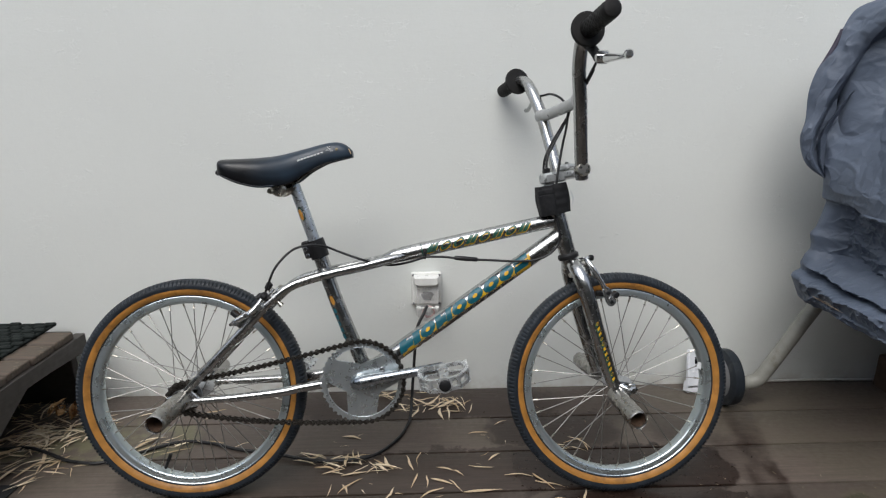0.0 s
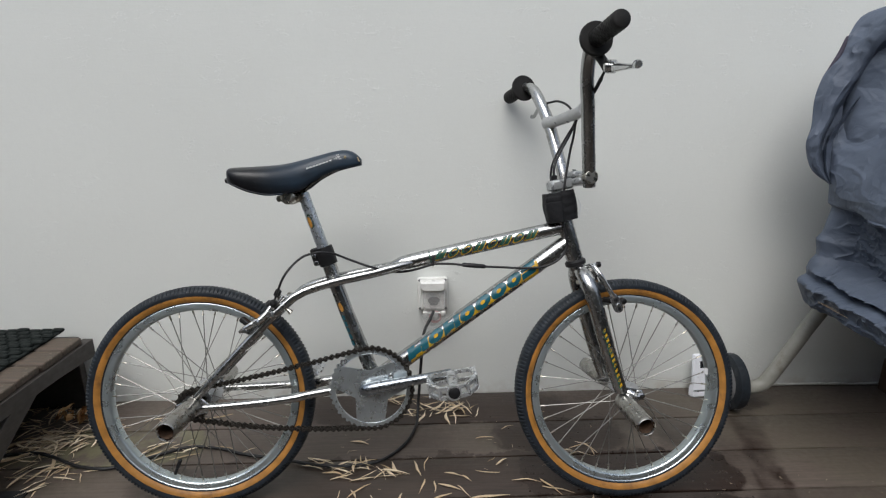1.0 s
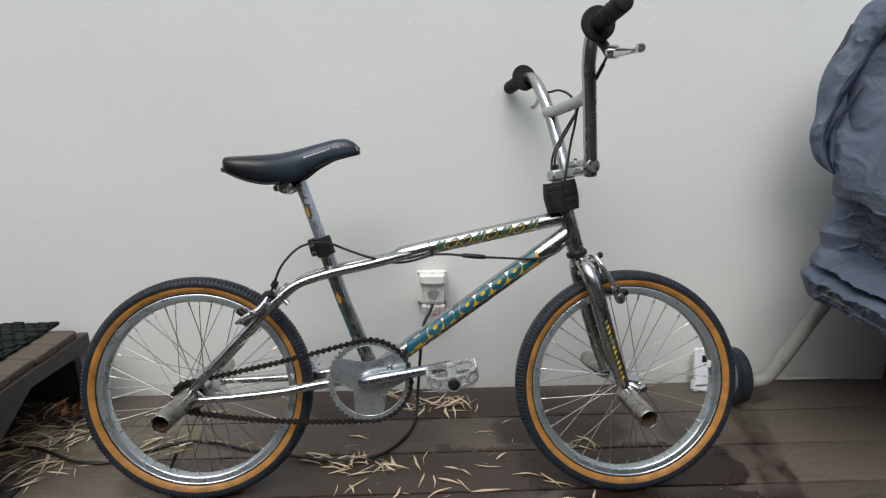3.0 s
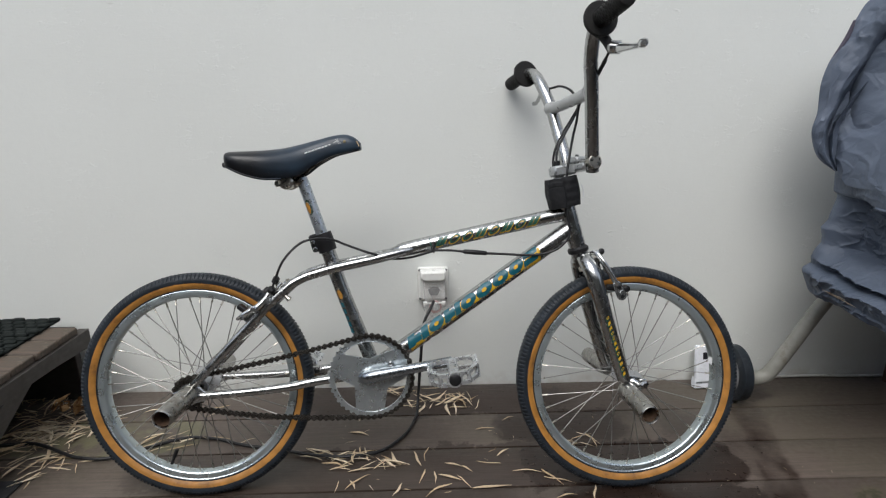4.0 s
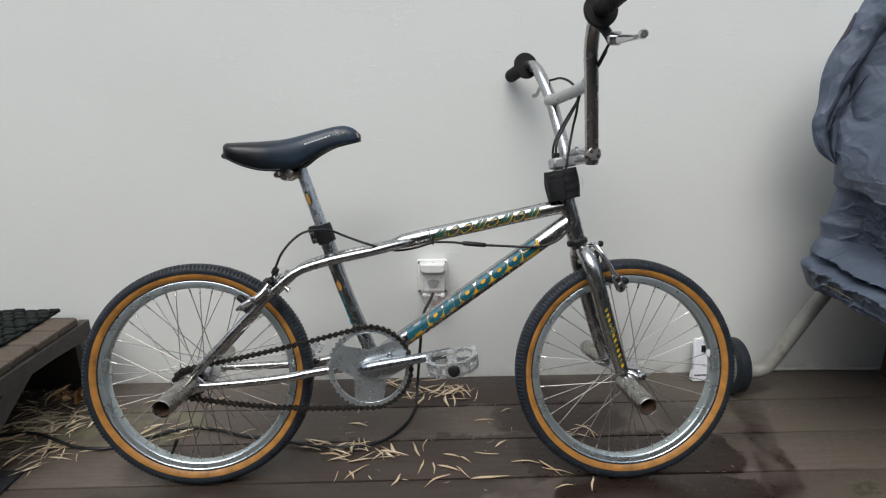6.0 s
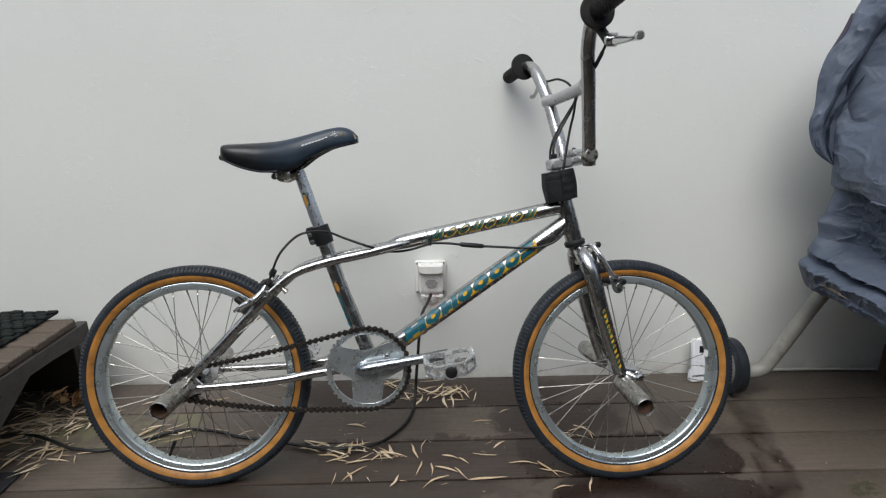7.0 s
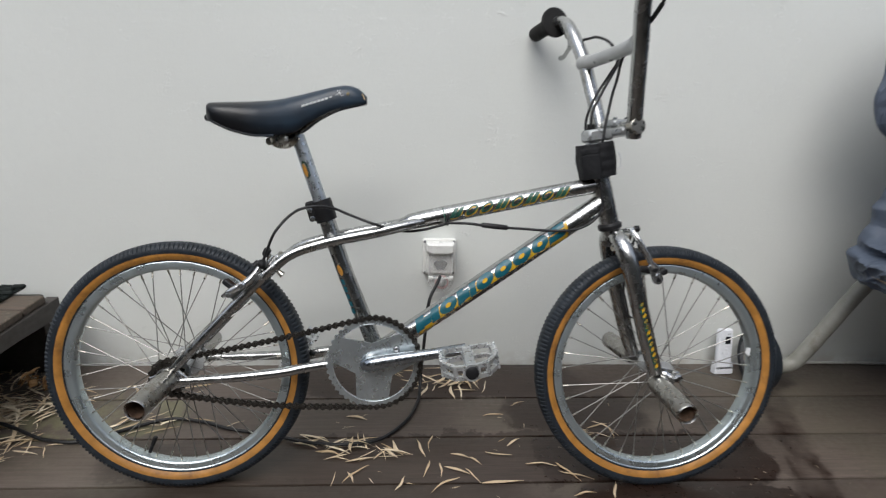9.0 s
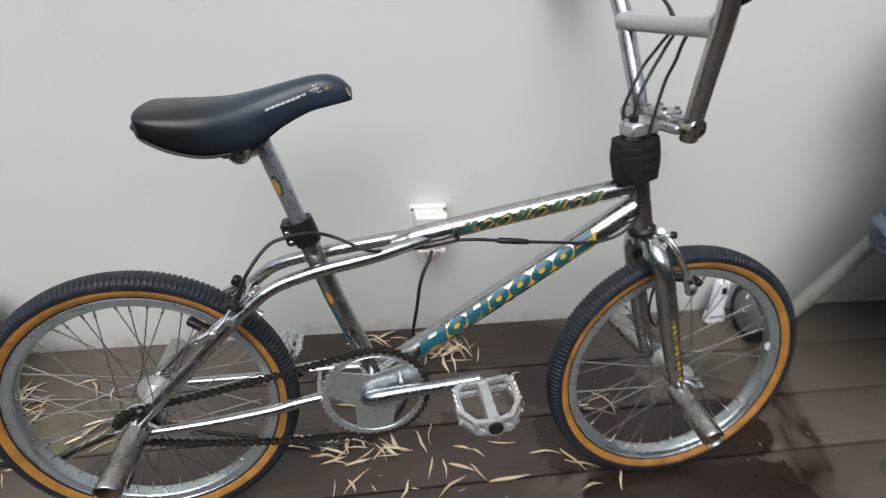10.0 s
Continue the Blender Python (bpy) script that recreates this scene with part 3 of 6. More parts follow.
thing("extension_lead", "black extension lead hanging from outlet and lying on deck", "cable",
      geo=tube([(0.110, 1.628, 0.302), (0.101, 1.608, 0.288), (0.087, 1.592, 0.266), (0.079, 1.580, 0.238), (0.074, 1.580, 0.180), (0.068, 1.590, 0.110), (0.063, 1.585, 0.050), (0.060, 1.555, 0.014), (0.055, 1.515, 0.006), (0.030, 1.443, 0.006), (-0.026, 1.377, 0.006),
                (-0.10, 1.358, 0.006), (-0.181, 1.363, 0.006), (-0.28, 1.392, 0.006), (-0.376, 1.412, 0.006), (-0.455, 1.440, 0.006), (-0.534, 1.448, 0.006), (-0.607, 1.414, 0.006), (-0.694, 1.370, 0.006),
                (-0.768, 1.376, 0.006), (-0.81, 1.388, 0.010), (-0.865, 1.412, 0.012), (-0.93, 1.436, 0.007), (-1.02, 1.430, 0.006), (-1.2, 1.42, 0.006)], 0.0042, 10, 6), material=CABLE)
thing("conduit", "thin painted pipe along the foot of the wall", "pipe",
      geo=tube([(1.12, 1.701, 0.006), (1.3, 1.698, 0.008), (1.55, 1.694, 0.006), (2.4, 1.690, 0.006)], 0.0042, 10, 3), material=PIPE)
thing("timber_block", "dark timber block standing at the wall", "timber block", geo=box((1.47, 1.60, 0.0), (1.56, 1.675, 0.105), 0.004), material=POST_WOOD)


# ---- white handheld device leaning on the wall ----
def white_device():
    lean = Matrix.Translation((0.908, 1.662, 0.0)) @ pose(0, 0, 0, -10, 0, 4)
    m = lean @ Matrix(((1, 0, 0, 0), (0, 0, -1, 0), (0, 1, 0, 0), (0, 0, 0, 1)))
    ob = thing("remote_control", "white plastic remote with small dark display leaning on wall", "remote control", m)
    part("body", slab([(-0.0215, 0.004), (-0.020, 0.0), (0.020, 0.0), (0.0215, 0.004), (0.0205, 0.125), (0.018, 0.129), (-0.018, 0.129), (-0.0205, 0.125)], 0.016, 0.003), WHITE_DEVICE, ob)
    part("holder", slab([(-0.028, 0.002), (-0.022, 0.0), (0.022, 0.0), (0.028, 0.002), (0.0265, 0.022), (0.023, 0.034), (0.0225, 0.018), (-0.0225, 0.018), (-0.023, 0.034), (-0.0265, 0.022)], 0.022, 0.002,
                        Matrix.Translation((0, 0, -0.003))), WHITE_DEVICE, ob, "white wall holder cupping its foot")
    part("display", slab([(-0.002, 0.088), (0.013, 0.088), (0.013, 0.109), (-0.002, 0.109)], 0.0012, 0.0, Matrix.Translation((0, 0, 0.0155))), SCREEN, ob, "small dark display")
    part("label_bar", slab([(0.003, 0.115), (0.014, 0.115), (0.014, 0.118), (0.003, 0.118)], 0.0006, 0.0, Matrix.Translation((0, 0, 0.0158))), GREY_PRINT, ob)
    for u, v in ((0.004, 0.073), (-0.006, 0.062), (0.008, 0.060)):
        part("button", lathe((u, v, 0.015), (u, v, 0.0168), [(0, 0.0042), (0.7, 0.0042), (1, 0.0034)], 14), WHITE_DEVICE, ob)
    return ob


white_device()


# ---- low step with a ringed rubber mat ----
def low_step():
    ob = thing("deck_step", "low brown timber step with worn slatted top", "step", pose(-0.868, 0, 0))
    side = [(1.655, 0.226), (1.655, 0.172), (1.60, 0.178), (1.50, 0.185), (1.416, 0.187), (1.10, 0.0), (1.01, 0.0), (1.325, 0.187), (1.17, 0.187), (1.17, 0.226)]
    stand = Matrix(((0, 0, -1, 0), (1, 0, 0, 0), (0, 1, 0, 0), (0, 0, 0, 1)))     # u along y, v up, w towards -x
    part("side_board", slab(side, 0.030, 0.0015, stand), BROWN, ob, "brown painted side board with angled foot")
    # unseen solid far side and front, added to keep light out from underneath
    part("side_board", slab([(1.655, 0.226), (1.655, 0.0), (1.17, 0.0), (1.17, 0.226)], 0.030, 0.0015, Matrix.Translation((-0.95, 0, 0)) @ stand), BROWN, ob)
    part("unseen_riser", box((-0.95, 1.175, 0.0), (-0.031, 1.200, 0.226), 0.002), BROWN, ob)
    # dark board stands in for the shade on the wall under the step
    part("shade_board", box((-0.95, 1.655, 0.0), (-0.055, 1.680, 0.222), 0.002), BROWN, ob)
    slat = to_mesh("slat", box((-1.0, 0.0, 0.0), (0.0, 0.0795, 0.019), 0.0025), SLAT)
    for k in range(5):
        part("slat", slat, None, ob, m=Matrix.Translation((-0.008 + 0.002 * math.sin(k * 2.3), 1.5405 - 0.083 * k, 0.2265)))
    part("slat", to_mesh("slat", box((-0.95, 0.0, 0.0), (-0.032, 0.030, 0.019), 0.0025), SLAT), None, ob, m=Matrix.Translation((0, 1.6235, 0.2060)))
    return ob


low_step()


def ring_mat():
    """A dark mat of rows of small raised links."""
    ob = thing("door_mat", "black ribbed rubber door mat lying on timber step", "door mat", pose(-0.951, 0, 0.2458))
    part("mat_base", box((-0.85, 1.22, 0.0), (0.0, 1.667, 0.006), 0.002), MAT_RUBBER, ob)
    rnd = random.Random(5)
    lumps = []
    for i in range(26):
        for j in range(21):
            x, y = -0.010 - 0.0325 * i - (0.016 if j % 2 else 0.0), 1.655 - 0.0205 * j
            if x < -0.84:
                continue
            h = 0.006 + rnd.random() * 0.005
            lumps.append(box((x - 0.0155, y - 0.008, 0.004), (x + 0.0155, y + 0.008, 0.004 + h), 0.0035, Matrix.Translation((x, y, 0)) @ Matrix.Rotation(rnd.uniform(-0.1, 0.1), 4, "Z") @ Matrix.Translation((-x, -y, 0))))
    tagged(part("mat_pattern", join(*lumps), MAT_RUBBER, ob), kind="stuff")
    return ob


ring_mat()
thing("floor_mat", "thin dark grey mat lying on deck", "mat", geo=box((-1.7, 0.75, 0.0), (-0.842, 1.296, 0.007), 0.002, None), material=FLAT_MAT)


# ---- covered barbecue ----
def covered_barbecue():
    ob = thing("covered_barbecue", "barbecue trolley under a crumpled dark grey fabric cover", "barbecue", pose(0, 0, 0))
    # the cover: a sleeve round the trolley with a tucked panel and slack folds above a rolled hem
    line = [(0.300, 1.126), (0.331, 1.116), (0.345, 1.103), (0.400, 1.076), (0.408, 1.080), (0.418, 1.098), (0.424, 1.098), (0.436, 1.095), (0.459, 1.103), (0.474, 1.115),
            (0.490, 1.114), (0.515, 1.107), (0.534, 1.121), (0.592, 1.134), (0.602, 1.134), (0.610, 1.122), (0.660, 1.117), (0.800, 1.116), (1.20, 1.135)]
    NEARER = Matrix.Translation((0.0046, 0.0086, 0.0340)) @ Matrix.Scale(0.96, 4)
    line_z, line_x = [p[0] for p in line], [p[1] for p in line]

    def step(t):
        t = max(0.0, min(1.0, t))
        return t * t * (3 - 2 * t)

    def ridge(v):
        return (1 - abs(noise.noise(v)) * 1.6) ** 2

    def face_x(y, z):
        """The end of the cover: where the cloth stands, at a place across and a height."""
        in_ = 1.545 - y
        wander = 0.012 * noise.noise(Vector((y * 9, z * 3, 2.0))) * step(in_ / 0.08)
        zz = z + 0.10 * max(0.0, in_) * step((z - 0.405) / 0.03) * step((0.72 - z) / 0.08) + wander
        x = float(np.interp(zz, line_z, line_x))
        deep = step(in_ / 0.14)
        x += 0.050 * deep * math.exp(-((zz - 0.420) / 0.011) ** 2)
        lip = step((0.612 - zz) / 0.012) * step((zz - 0.470) / 0.05)
        slope = (0.600 - zz) / 0.125 if zz > 0.475 else (zz - 0.440) / 0.035
        x += step(in_ / 0.06) * (0.022 * lip + 0.065 * max(0.0, min(1.0, slope)))
        x += deep * (0.34 * max(0.0, z - 0.64) + 0.02 * step((z - 0.66) / 0.04))
        x -= 0.010 * deep * step((zz - 0.612) / 0.006)
        v = Vector((y * 7.0 + z * 5.0, z * 11.0 - y * 4.0, 1.7))
        slack = step(in_ / 0.05) * (1.0 if z < 0.60 else 0.62)
        x -= slack * (0.008 * noise.noise(v) + 0.004 * noise.noise(v * 2.1 + Vector((3, 7, 0))) + (0.009 if z < 0.60 else 0.005) * ridge(v * 1.3) ** 3 + (0.009 if z < 0.60 else 0.003) * ridge(v * 2.6) ** 4 + (0.004 if z < 0.60 else 0.001) * ridge(v * 5.1 + Vector((1, 2, 0))) ** 4)
        return x

    rows, pts, faces = 230, [], []
    for i in range(rows):
        z = 0.338 + 0.69 * i / (rows - 1)
        xl = face_x(1.545, z)
        plan = [(2.40 - 0.115 * k, 1.575 + 0.085 * step((2.40 - 0.115 * k - 1.22) / 0.2)) for k in range(11)]
        for k in range(8):
            a = math.pi / 2 * k / 7
            plan.append((xl + 0.030 - 0.030 * math.sin(a), 1.545 + 0.030 * math.cos(a)))
        plan += [(face_x(y, z), y) for y in np.linspace(1.542, 1.25, 150)]
        plan += [(xl + 0.150 + 0.113 * k, 1.22) for k in range(11)]
        n = len(plan)
        lift = 0.004
        pts += [(x, y, z + lift * noise.noise(Vector((y * 11, x * 5, 5))) + (0.012 * max(0.0, 1.5 - y) if z < 0.4 else 0.0)) for x, y in plan]
    for i in range(rows - 1):
        for k in range(n):
            j = (k + 1) % n
            faces.append((i * n + k, (i + 1) * n + k, (i + 1) * n + j, i * n + j))
    faces.append(tuple((rows - 1) * n + k for k in range(n - 1, -1, -1)))
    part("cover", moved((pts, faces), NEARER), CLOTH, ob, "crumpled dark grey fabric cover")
    # the top sheet folds over the corner and hangs as a heavy roll: its wall side, crest, groove, lip, tuck and the panel below, from the foot up
    edge = [(1.065, 1.485, 0.669), (1.027, 1.49, 0.696), (1.01, 1.495, 0.725), (1.002, 1.5, 0.765), (1.008, 1.5, 0.805), (1.005, 1.5, 0.867), (1.017, 1.5, 0.918), (1.046, 1.5, 0.964), (1.058, 1.5, 1.002), (1.084, 1.5, 1.046), (1.122, 1.46, 1.066)]
    crest = [(1.063, 1.482, 0.671), (1.035, 1.478, 0.703), (1.016, 1.473, 0.734), (1.012, 1.468, 0.772), (1.025, 1.468, 0.809), (1.038, 1.468, 0.846), (1.054, 1.466, 0.886), (1.075, 1.464, 0.923), (1.086, 1.456, 0.957), (1.084, 1.429, 0.988), (1.097, 1.368, 1.032)]
    groove = [(1.069, 1.488, 0.67), (1.055, 1.494, 0.701), (1.048, 1.498, 0.734), (1.059, 1.512, 0.77), (1.083, 1.53, 0.799), (1.103, 1.535, 0.832), (1.123, 1.535, 0.866), (1.142, 1.53, 0.901), (1.158, 1.518, 0.93), (1.162, 1.489, 0.957), (1.166, 1.418, 1.008)]
    lip = [(1.065, 1.482, 0.672), (1.051, 1.48, 0.703), (1.04, 1.476, 0.736), (1.035, 1.47, 0.773), (1.041, 1.466, 0.799), (1.055, 1.464, 0.83), (1.074, 1.464, 0.859), (1.096, 1.464, 0.89), (1.117, 1.46, 0.917), (1.126, 1.437, 0.941), (1.14, 1.378, 0.987)]
    tuck = [(1.072, 1.488, 0.67), (1.065, 1.49, 0.701), (1.061, 1.49, 0.734), (1.06, 1.49, 0.769), (1.068, 1.49, 0.793), (1.082, 1.49, 0.822), (1.1, 1.49, 0.852), (1.123, 1.49, 0.881), (1.143, 1.484, 0.907), (1.15, 1.459, 0.931), (1.164, 1.398, 0.978)]
    foot = [(1.066, 1.481, 0.671), (1.066, 1.472, 0.659), (1.066, 1.46, 0.65), (1.066, 1.446, 0.644), (1.066, 1.428, 0.642), (1.066, 1.404, 0.642), (1.066, 1.377, 0.644), (1.066, 1.347, 0.648), (1.066, 1.314, 0.652), (1.066, 1.28, 0.657), (1.066, 1.201, 0.666)]
    runs = [glide(run, 8) for run in (edge, crest, groove, lip, tuck, foot)]
    pts, faces, m = [], [], len(runs[0])
    for i in range(m):
        e, c, g, l, t, b = (Vector(run[i]) for run in runs)
        u = i / (m - 1)
        inside = Vector((0.07, 0.0, 0.01))
        # flat from the wall side to the crest, rolled into the groove, sharp at the lip
        row = [e + inside] + [e.lerp(c, f) + Vector((-0.5, -0.3, 0.4)) * 0.008 * math.sin(math.pi * f) for f in np.linspace(0, 0.90, 22)]
        row += [c.lerp(g, f) + Vector((-0.005, -0.003, 0.0)) * math.sin(math.pi * f) for f in np.linspace(0.10, 0.92, 12)]
        row += [g.lerp(l, f) for f in np.linspace(0.05, 0.92, 8)] + [l] + [l.lerp(t, f) for f in np.linspace(0.15, 1.0, 7)]
        drape = len(row)
        row += [t.lerp(b, f) for f in np.linspace(0.02, 1.0, 60)] + [b + inside]
        for k, p in enumerate(row):
            v = Vector((k * 0.10 + u * 2.0, u * 11.0 - k * 0.06, 6.3))
            slack = step(k / 5) * step((len(row) - k) / 4) * step(u / 0.12)
            if k > drape:
                v = Vector((p.y * 9.0 + p.z * 6.0, p.z * 13.0 - p.y * 5.0, 1.7))
                slack *= step((k - drape) / 8)
                p = p - Vector((0.95, 0.3, 0.0)) * slack * (0.0055 * noise.noise(v * 0.8) + 0.0026 * ridge(v * 1.1 + Vector((2, 5, 0))) ** 4 + 0.0016 * ridge(v * 2.4) ** 4 - 0.002)
                pts.append(tuple(p))
                continue
            p = p - Vector((0.86, 0.45, -0.2)) * slack * (0.0060 * noise.noise(v * 0.7) + 0.0040 * ridge(v * 0.9 + Vector((4, 1, 0))) ** 4 + 0.0016 * ridge(v * 2.3) ** 3)
            pts.append(tuple(p))
    n = len(pts) // m
    for i in range(m - 1):
        for k in range(n - 1):
            faces.append((i * n + k, i * n + k + 1, (i + 1) * n + k + 1, (i + 1) * n + k))
    part("cover_fold", (pts, faces), CLOTH, ob, "heavy fold of the cover over the corner")
    part("edge_binding", tube([(1.017, 1.500, 0.914), (1.046, 1.500, 0.964), (1.058, 1.500, 1.002)], [0.002, 0.0055, 0.004], 10, 5, True), plain("binding", (0.042, 0.036, 0.058), 0.7, 0.0, 0.2, 90), ob, "dark purple edge binding")
    # frame and wheel
    part("leg_tube", tube([(0.985, 1.590, 0.073), (1.014, 1.588, 0.066), (1.044, 1.586, 0.072), (1.066, 1.585, 0.095), (1.118, 1.585, 0.187), (1.163, 1.585, 0.270), (1.235, 1.575, 0.405)], 0.0195, 18, 8), LEG_PAINT, ob, "bent pale grey steel leg tube")
    part("leg_tube", tube([(2.24, 1.30, 0.0), (2.19, 1.30, 0.22), (2.14, 1.30, 0.46)], 0.0195, 14, 4), LEG_PAINT, ob)
    part("firebox", box((1.27, 1.25, 0.36), (2.20, 1.46, 0.98), 0.03), BLACK, ob, "dark body under the cover")
    # unseen box, added only to darken the wall beneath the trolley
    part("shade_box", box((1.42, 1.27, 0.05), (2.18, 1.56, 0.36), 0.01), BLACK, ob, "unseen dark box added to shade the wall below the cover")
    wheel = part("wheel", lathe((0.947, 1.597, 0.082), (0.984, 1.597, 0.082), [(0, 0.050), (0.04, 0.070), (0.16, 0.080), (0.3, 0.0795), (0.7, 0.0795), (0.84, 0.078), (0.96, 0.070), (1, 0.050)], 44), RUBBER, ob, "black rubber trolley wheel")
    part("hubcap", lathe((0.937, 1.597, 0.084), (0.947, 1.597, 0.084), [(0, 0.018), (0.3, 0.030), (0.6, 0.050), (1, 0.058)], 32), GREY_PLASTIC, wheel, "grey plastic hub")
    part("axle", rod((0.926, 1.597, 0.084), (1.0, 1.597, 0.084), 0.008), DULL_CHROME, wheel)
    return ob


covered_barbecue()


# ---- the bicycle: x forward, y to its far side, z up, from the rear hub ----
BIKE = pose(-0.4069, 1.294, 0.2442, 0, 0, 1.11) @ pose(0, 0, 0, -9.62, 0, 0)
bike = thing("bmx_bicycle", "chrome freestyle bicycle with tan-wall tyres leaning on wall", "bicycle", BIKE)
HUB = 0.9456                                   # wheelbase
BB = (0.378, 0.025)                            # bottom bracket, x and z
HEAD = Vector((0.836, 0.0, 0.286))             # foot of the head tube
HEAD_WAY = Vector((-math.sin(radians(15.6)), 0, math.cos(radians(15.6))))
# the fork sits a little more upright against the wall than the frame
FORK = Matrix.Translation(HEAD) @ Matrix.Rotation(radians(-2.9), 4, "X") @ Matrix.Translation(-HEAD)
# the bars are turned towards the wall
BARS = Matrix.Translation(HEAD) @ Matrix.Rotation(radians(9.0), 4, HEAD_WAY) @ Matrix.Translation(-HEAD)


# -- wheels --
def tread(k, i):
    """Cross-cut blocks, staggered between the middle rows and the shoulders."""
    deep = (0, 0.0012, 0.0026, 0.0026, 0.0020, 0.0016, 0.0020, 0.0026, 0.0026, 0.0012, 0)[i]
    shift = 3 if i == 5 else 0
    return -deep if (k + shift) % 5 < 2 else 0.0


def tyre_geo():
    return ring([(0.2272, -0.0204), (0.2322, -0.0216), (0.2378, -0.0214), (0.2440, -0.0176), (0.2470, -0.0112), (0.2482, 0.0),
                 (0.2470, 0.0112), (0.2440, 0.0176), (0.2378, 0.0214), (0.2322, 0.0216), (0.2272, 0.0204)], 900, tread, False)


def wall_geo(s):
    return ring([(0.2280, s * 0.0203), (0.2250, s * 0.0200), (0.2210, s * 0.0188), (0.2170, s * 0.0165), (0.2132, s * 0.0136), (0.2100, s * 0.0110)][::-s], 160, None, False)


RIM_HALF = [(0.2030, 0.0095), (0.2112, 0.0112), (0.2124, 0.0126), (0.2121, 0.0138), (0.2106, 0.0143), (0.2098, 0.0138), (0.2092, 0.0131), (0.2080, 0.0133), (0.2012, 0.0133),
            (0.2002, 0.0132), (0.1982, 0.0126), (0.1962, 0.0110), (0.1950, 0.0084)]
RIM_GEO = ring([(r, -y) for r, y in RIM_HALF[::-1]] + RIM_HALF + [(0.1944, 0.0)], 144)
# dark ring paints the shadow and grime in the gap between tyre and rim
BEAD_SHADE_MESH = {s: to_mesh("bead", ring([(0.2118, s * 0.0141), (0.2134, s * 0.0152), (0.2146, s * 0.0152), (0.2130, s * 0.0130)][::-s], 144), RUBBER) for s in (-1, 1)}
TYRE_MESH = to_mesh("tyre", tyre_geo(), RUBBER, True, 35)
WALL_MESH = {s: to_mesh("tan_wall", wall_geo(s), TAN) for s in (-1, 1)}
RIM_MESH = to_mesh("rim", RIM_GEO, RIM)
SPOKE_MESH = to_mesh("spoke", tube([(0, 0, 0), (0, 0, 1)], 0.00098, 6, 1), STEEL)
NIPPLE_MESH = to_mesh("nipple", lathe((0, 0, 0), (0, 0, 0.012), [(0, 0.0024), (0.25, 0.0019), (1, 0.0016)], 8), DULL_CHROME)


def build_wheel(m, hub_half, flange, count, turn, cross, valve):
    wheel = new("wheel")
    wheel.parent = bike
    wheel.matrix_basis = m
    part("tyre", TYRE_MESH, None, wheel, "black treaded rubber tyre")
    for s in (-1, 1):
        part("sidewall", WALL_MESH[s], None, wheel, "tan gum sidewall")
        part("bead", BEAD_SHADE_MESH[s], None, wheel, "dark ring standing for the shadowed, grimy gap at the rim")
    part("rim", RIM_MESH, None, wheel, "dull silver alloy rim")
    part("hub", join(lathe((0, -hub_half, 0), (0, hub_half, 0), [(0, 0.008), (0.06, 0.011), (0.13, 0.012), (0.14, flange + 0.004), (0.17, flange + 0.004), (0.19, 0.014), (0.5, 0.0125),
                                                              (0.81, 0.014), (0.83, flange + 0.004), (0.86, flange + 0.004), (0.87, 0.012), (0.94, 0.011), (1, 0.008)], 28)), ALLOY, wheel, "silver hub")
    rnd = random.Random(count)
    for i in range(count):
        s = -1 if i % 2 else 1
        a = radians(360 / count * i + turn)
        b = a + radians(cross + rnd.uniform(-2, 2)) * (1 if i % 4 in (0, 3) else -1)
        p = Vector((flange * math.cos(b), s * hub_half * 0.69, flange * math.sin(b)))
        q = Vector((0.1956 * math.cos(a), s * 0.0035, 0.1956 * math.sin(a)))
        way = (q - p)
        rot = way.to_track_quat("Z", "Y").to_matrix().to_4x4()
        part("spoke", SPOKE_MESH, None, wheel, m=Matrix.Translation(p) @ rot @ Matrix.Diagonal((1, 1, way.length, 1)))
        part("nipple", NIPPLE_MESH, None, wheel, m=Matrix.Translation(q - way.normalized() * 0.0125) @ rot)
    a = radians(valve)
    d = Vector((math.cos(a), 0, math.sin(a)))
    part("valve", join(rod(d * 0.192, d * 0.172, 0.0032), rod(d * 0.176, d * 0.156, 0.0042, 12, 0.3)), BLACK, wheel, "black valve cap")
    return wheel


build_wheel(Matrix.Translation((0.0006, 0.006, 0.0)) @ Matrix.Rotation(radians(1.85), 4, "Z") @ Matrix.Rotation(radians(-2.05), 4, "X"), 0.055, 0.027, 48, 19.9, 58, 248)
front = build_wheel(Matrix.Translation((HUB, -0.0121, -0.0043)) @ Matrix.Rotation(radians(0.6), 4, "Z") @ Matrix.Rotation(radians(-3.05), 4, "X"), 0.047, 0.019, 36, 0.0, 60, 108)
part("sticker_remnant", slab([(0.1665, 0.028), (0.176, 0.020), (0.178, 0.036), (0.170, 0.040)], 0.0008, 0.0, on_side(-0.0115) @ Matrix.Translation((0.0125, 0.004, 0))), WHITE_PRINT, front, "torn pale sticker on rim")

# -- frame --
ST_WAY = Vector((-0.319, 0, 1.0)).normalized()


def at_seat(s):
    return Vector((0.3575, 0, 0.087)) + ST_WAY * s


part("bottom_bracket_shell", join(lathe((BB[0], -0.036, BB[1]), (BB[0], 0.036, BB[1]), [(0, 0.021), (0.03, 0.0235), (0.97, 0.0235), (1, 0.021)], 28)), CHROME, bike)
part("seat_tube", tube([(BB[0] + 0.002, 0, BB[1] + 0.018), tuple(at_seat(0.10)), tuple(at_seat(0.214))], 0.0155, 24, 2), CHROME, bike)
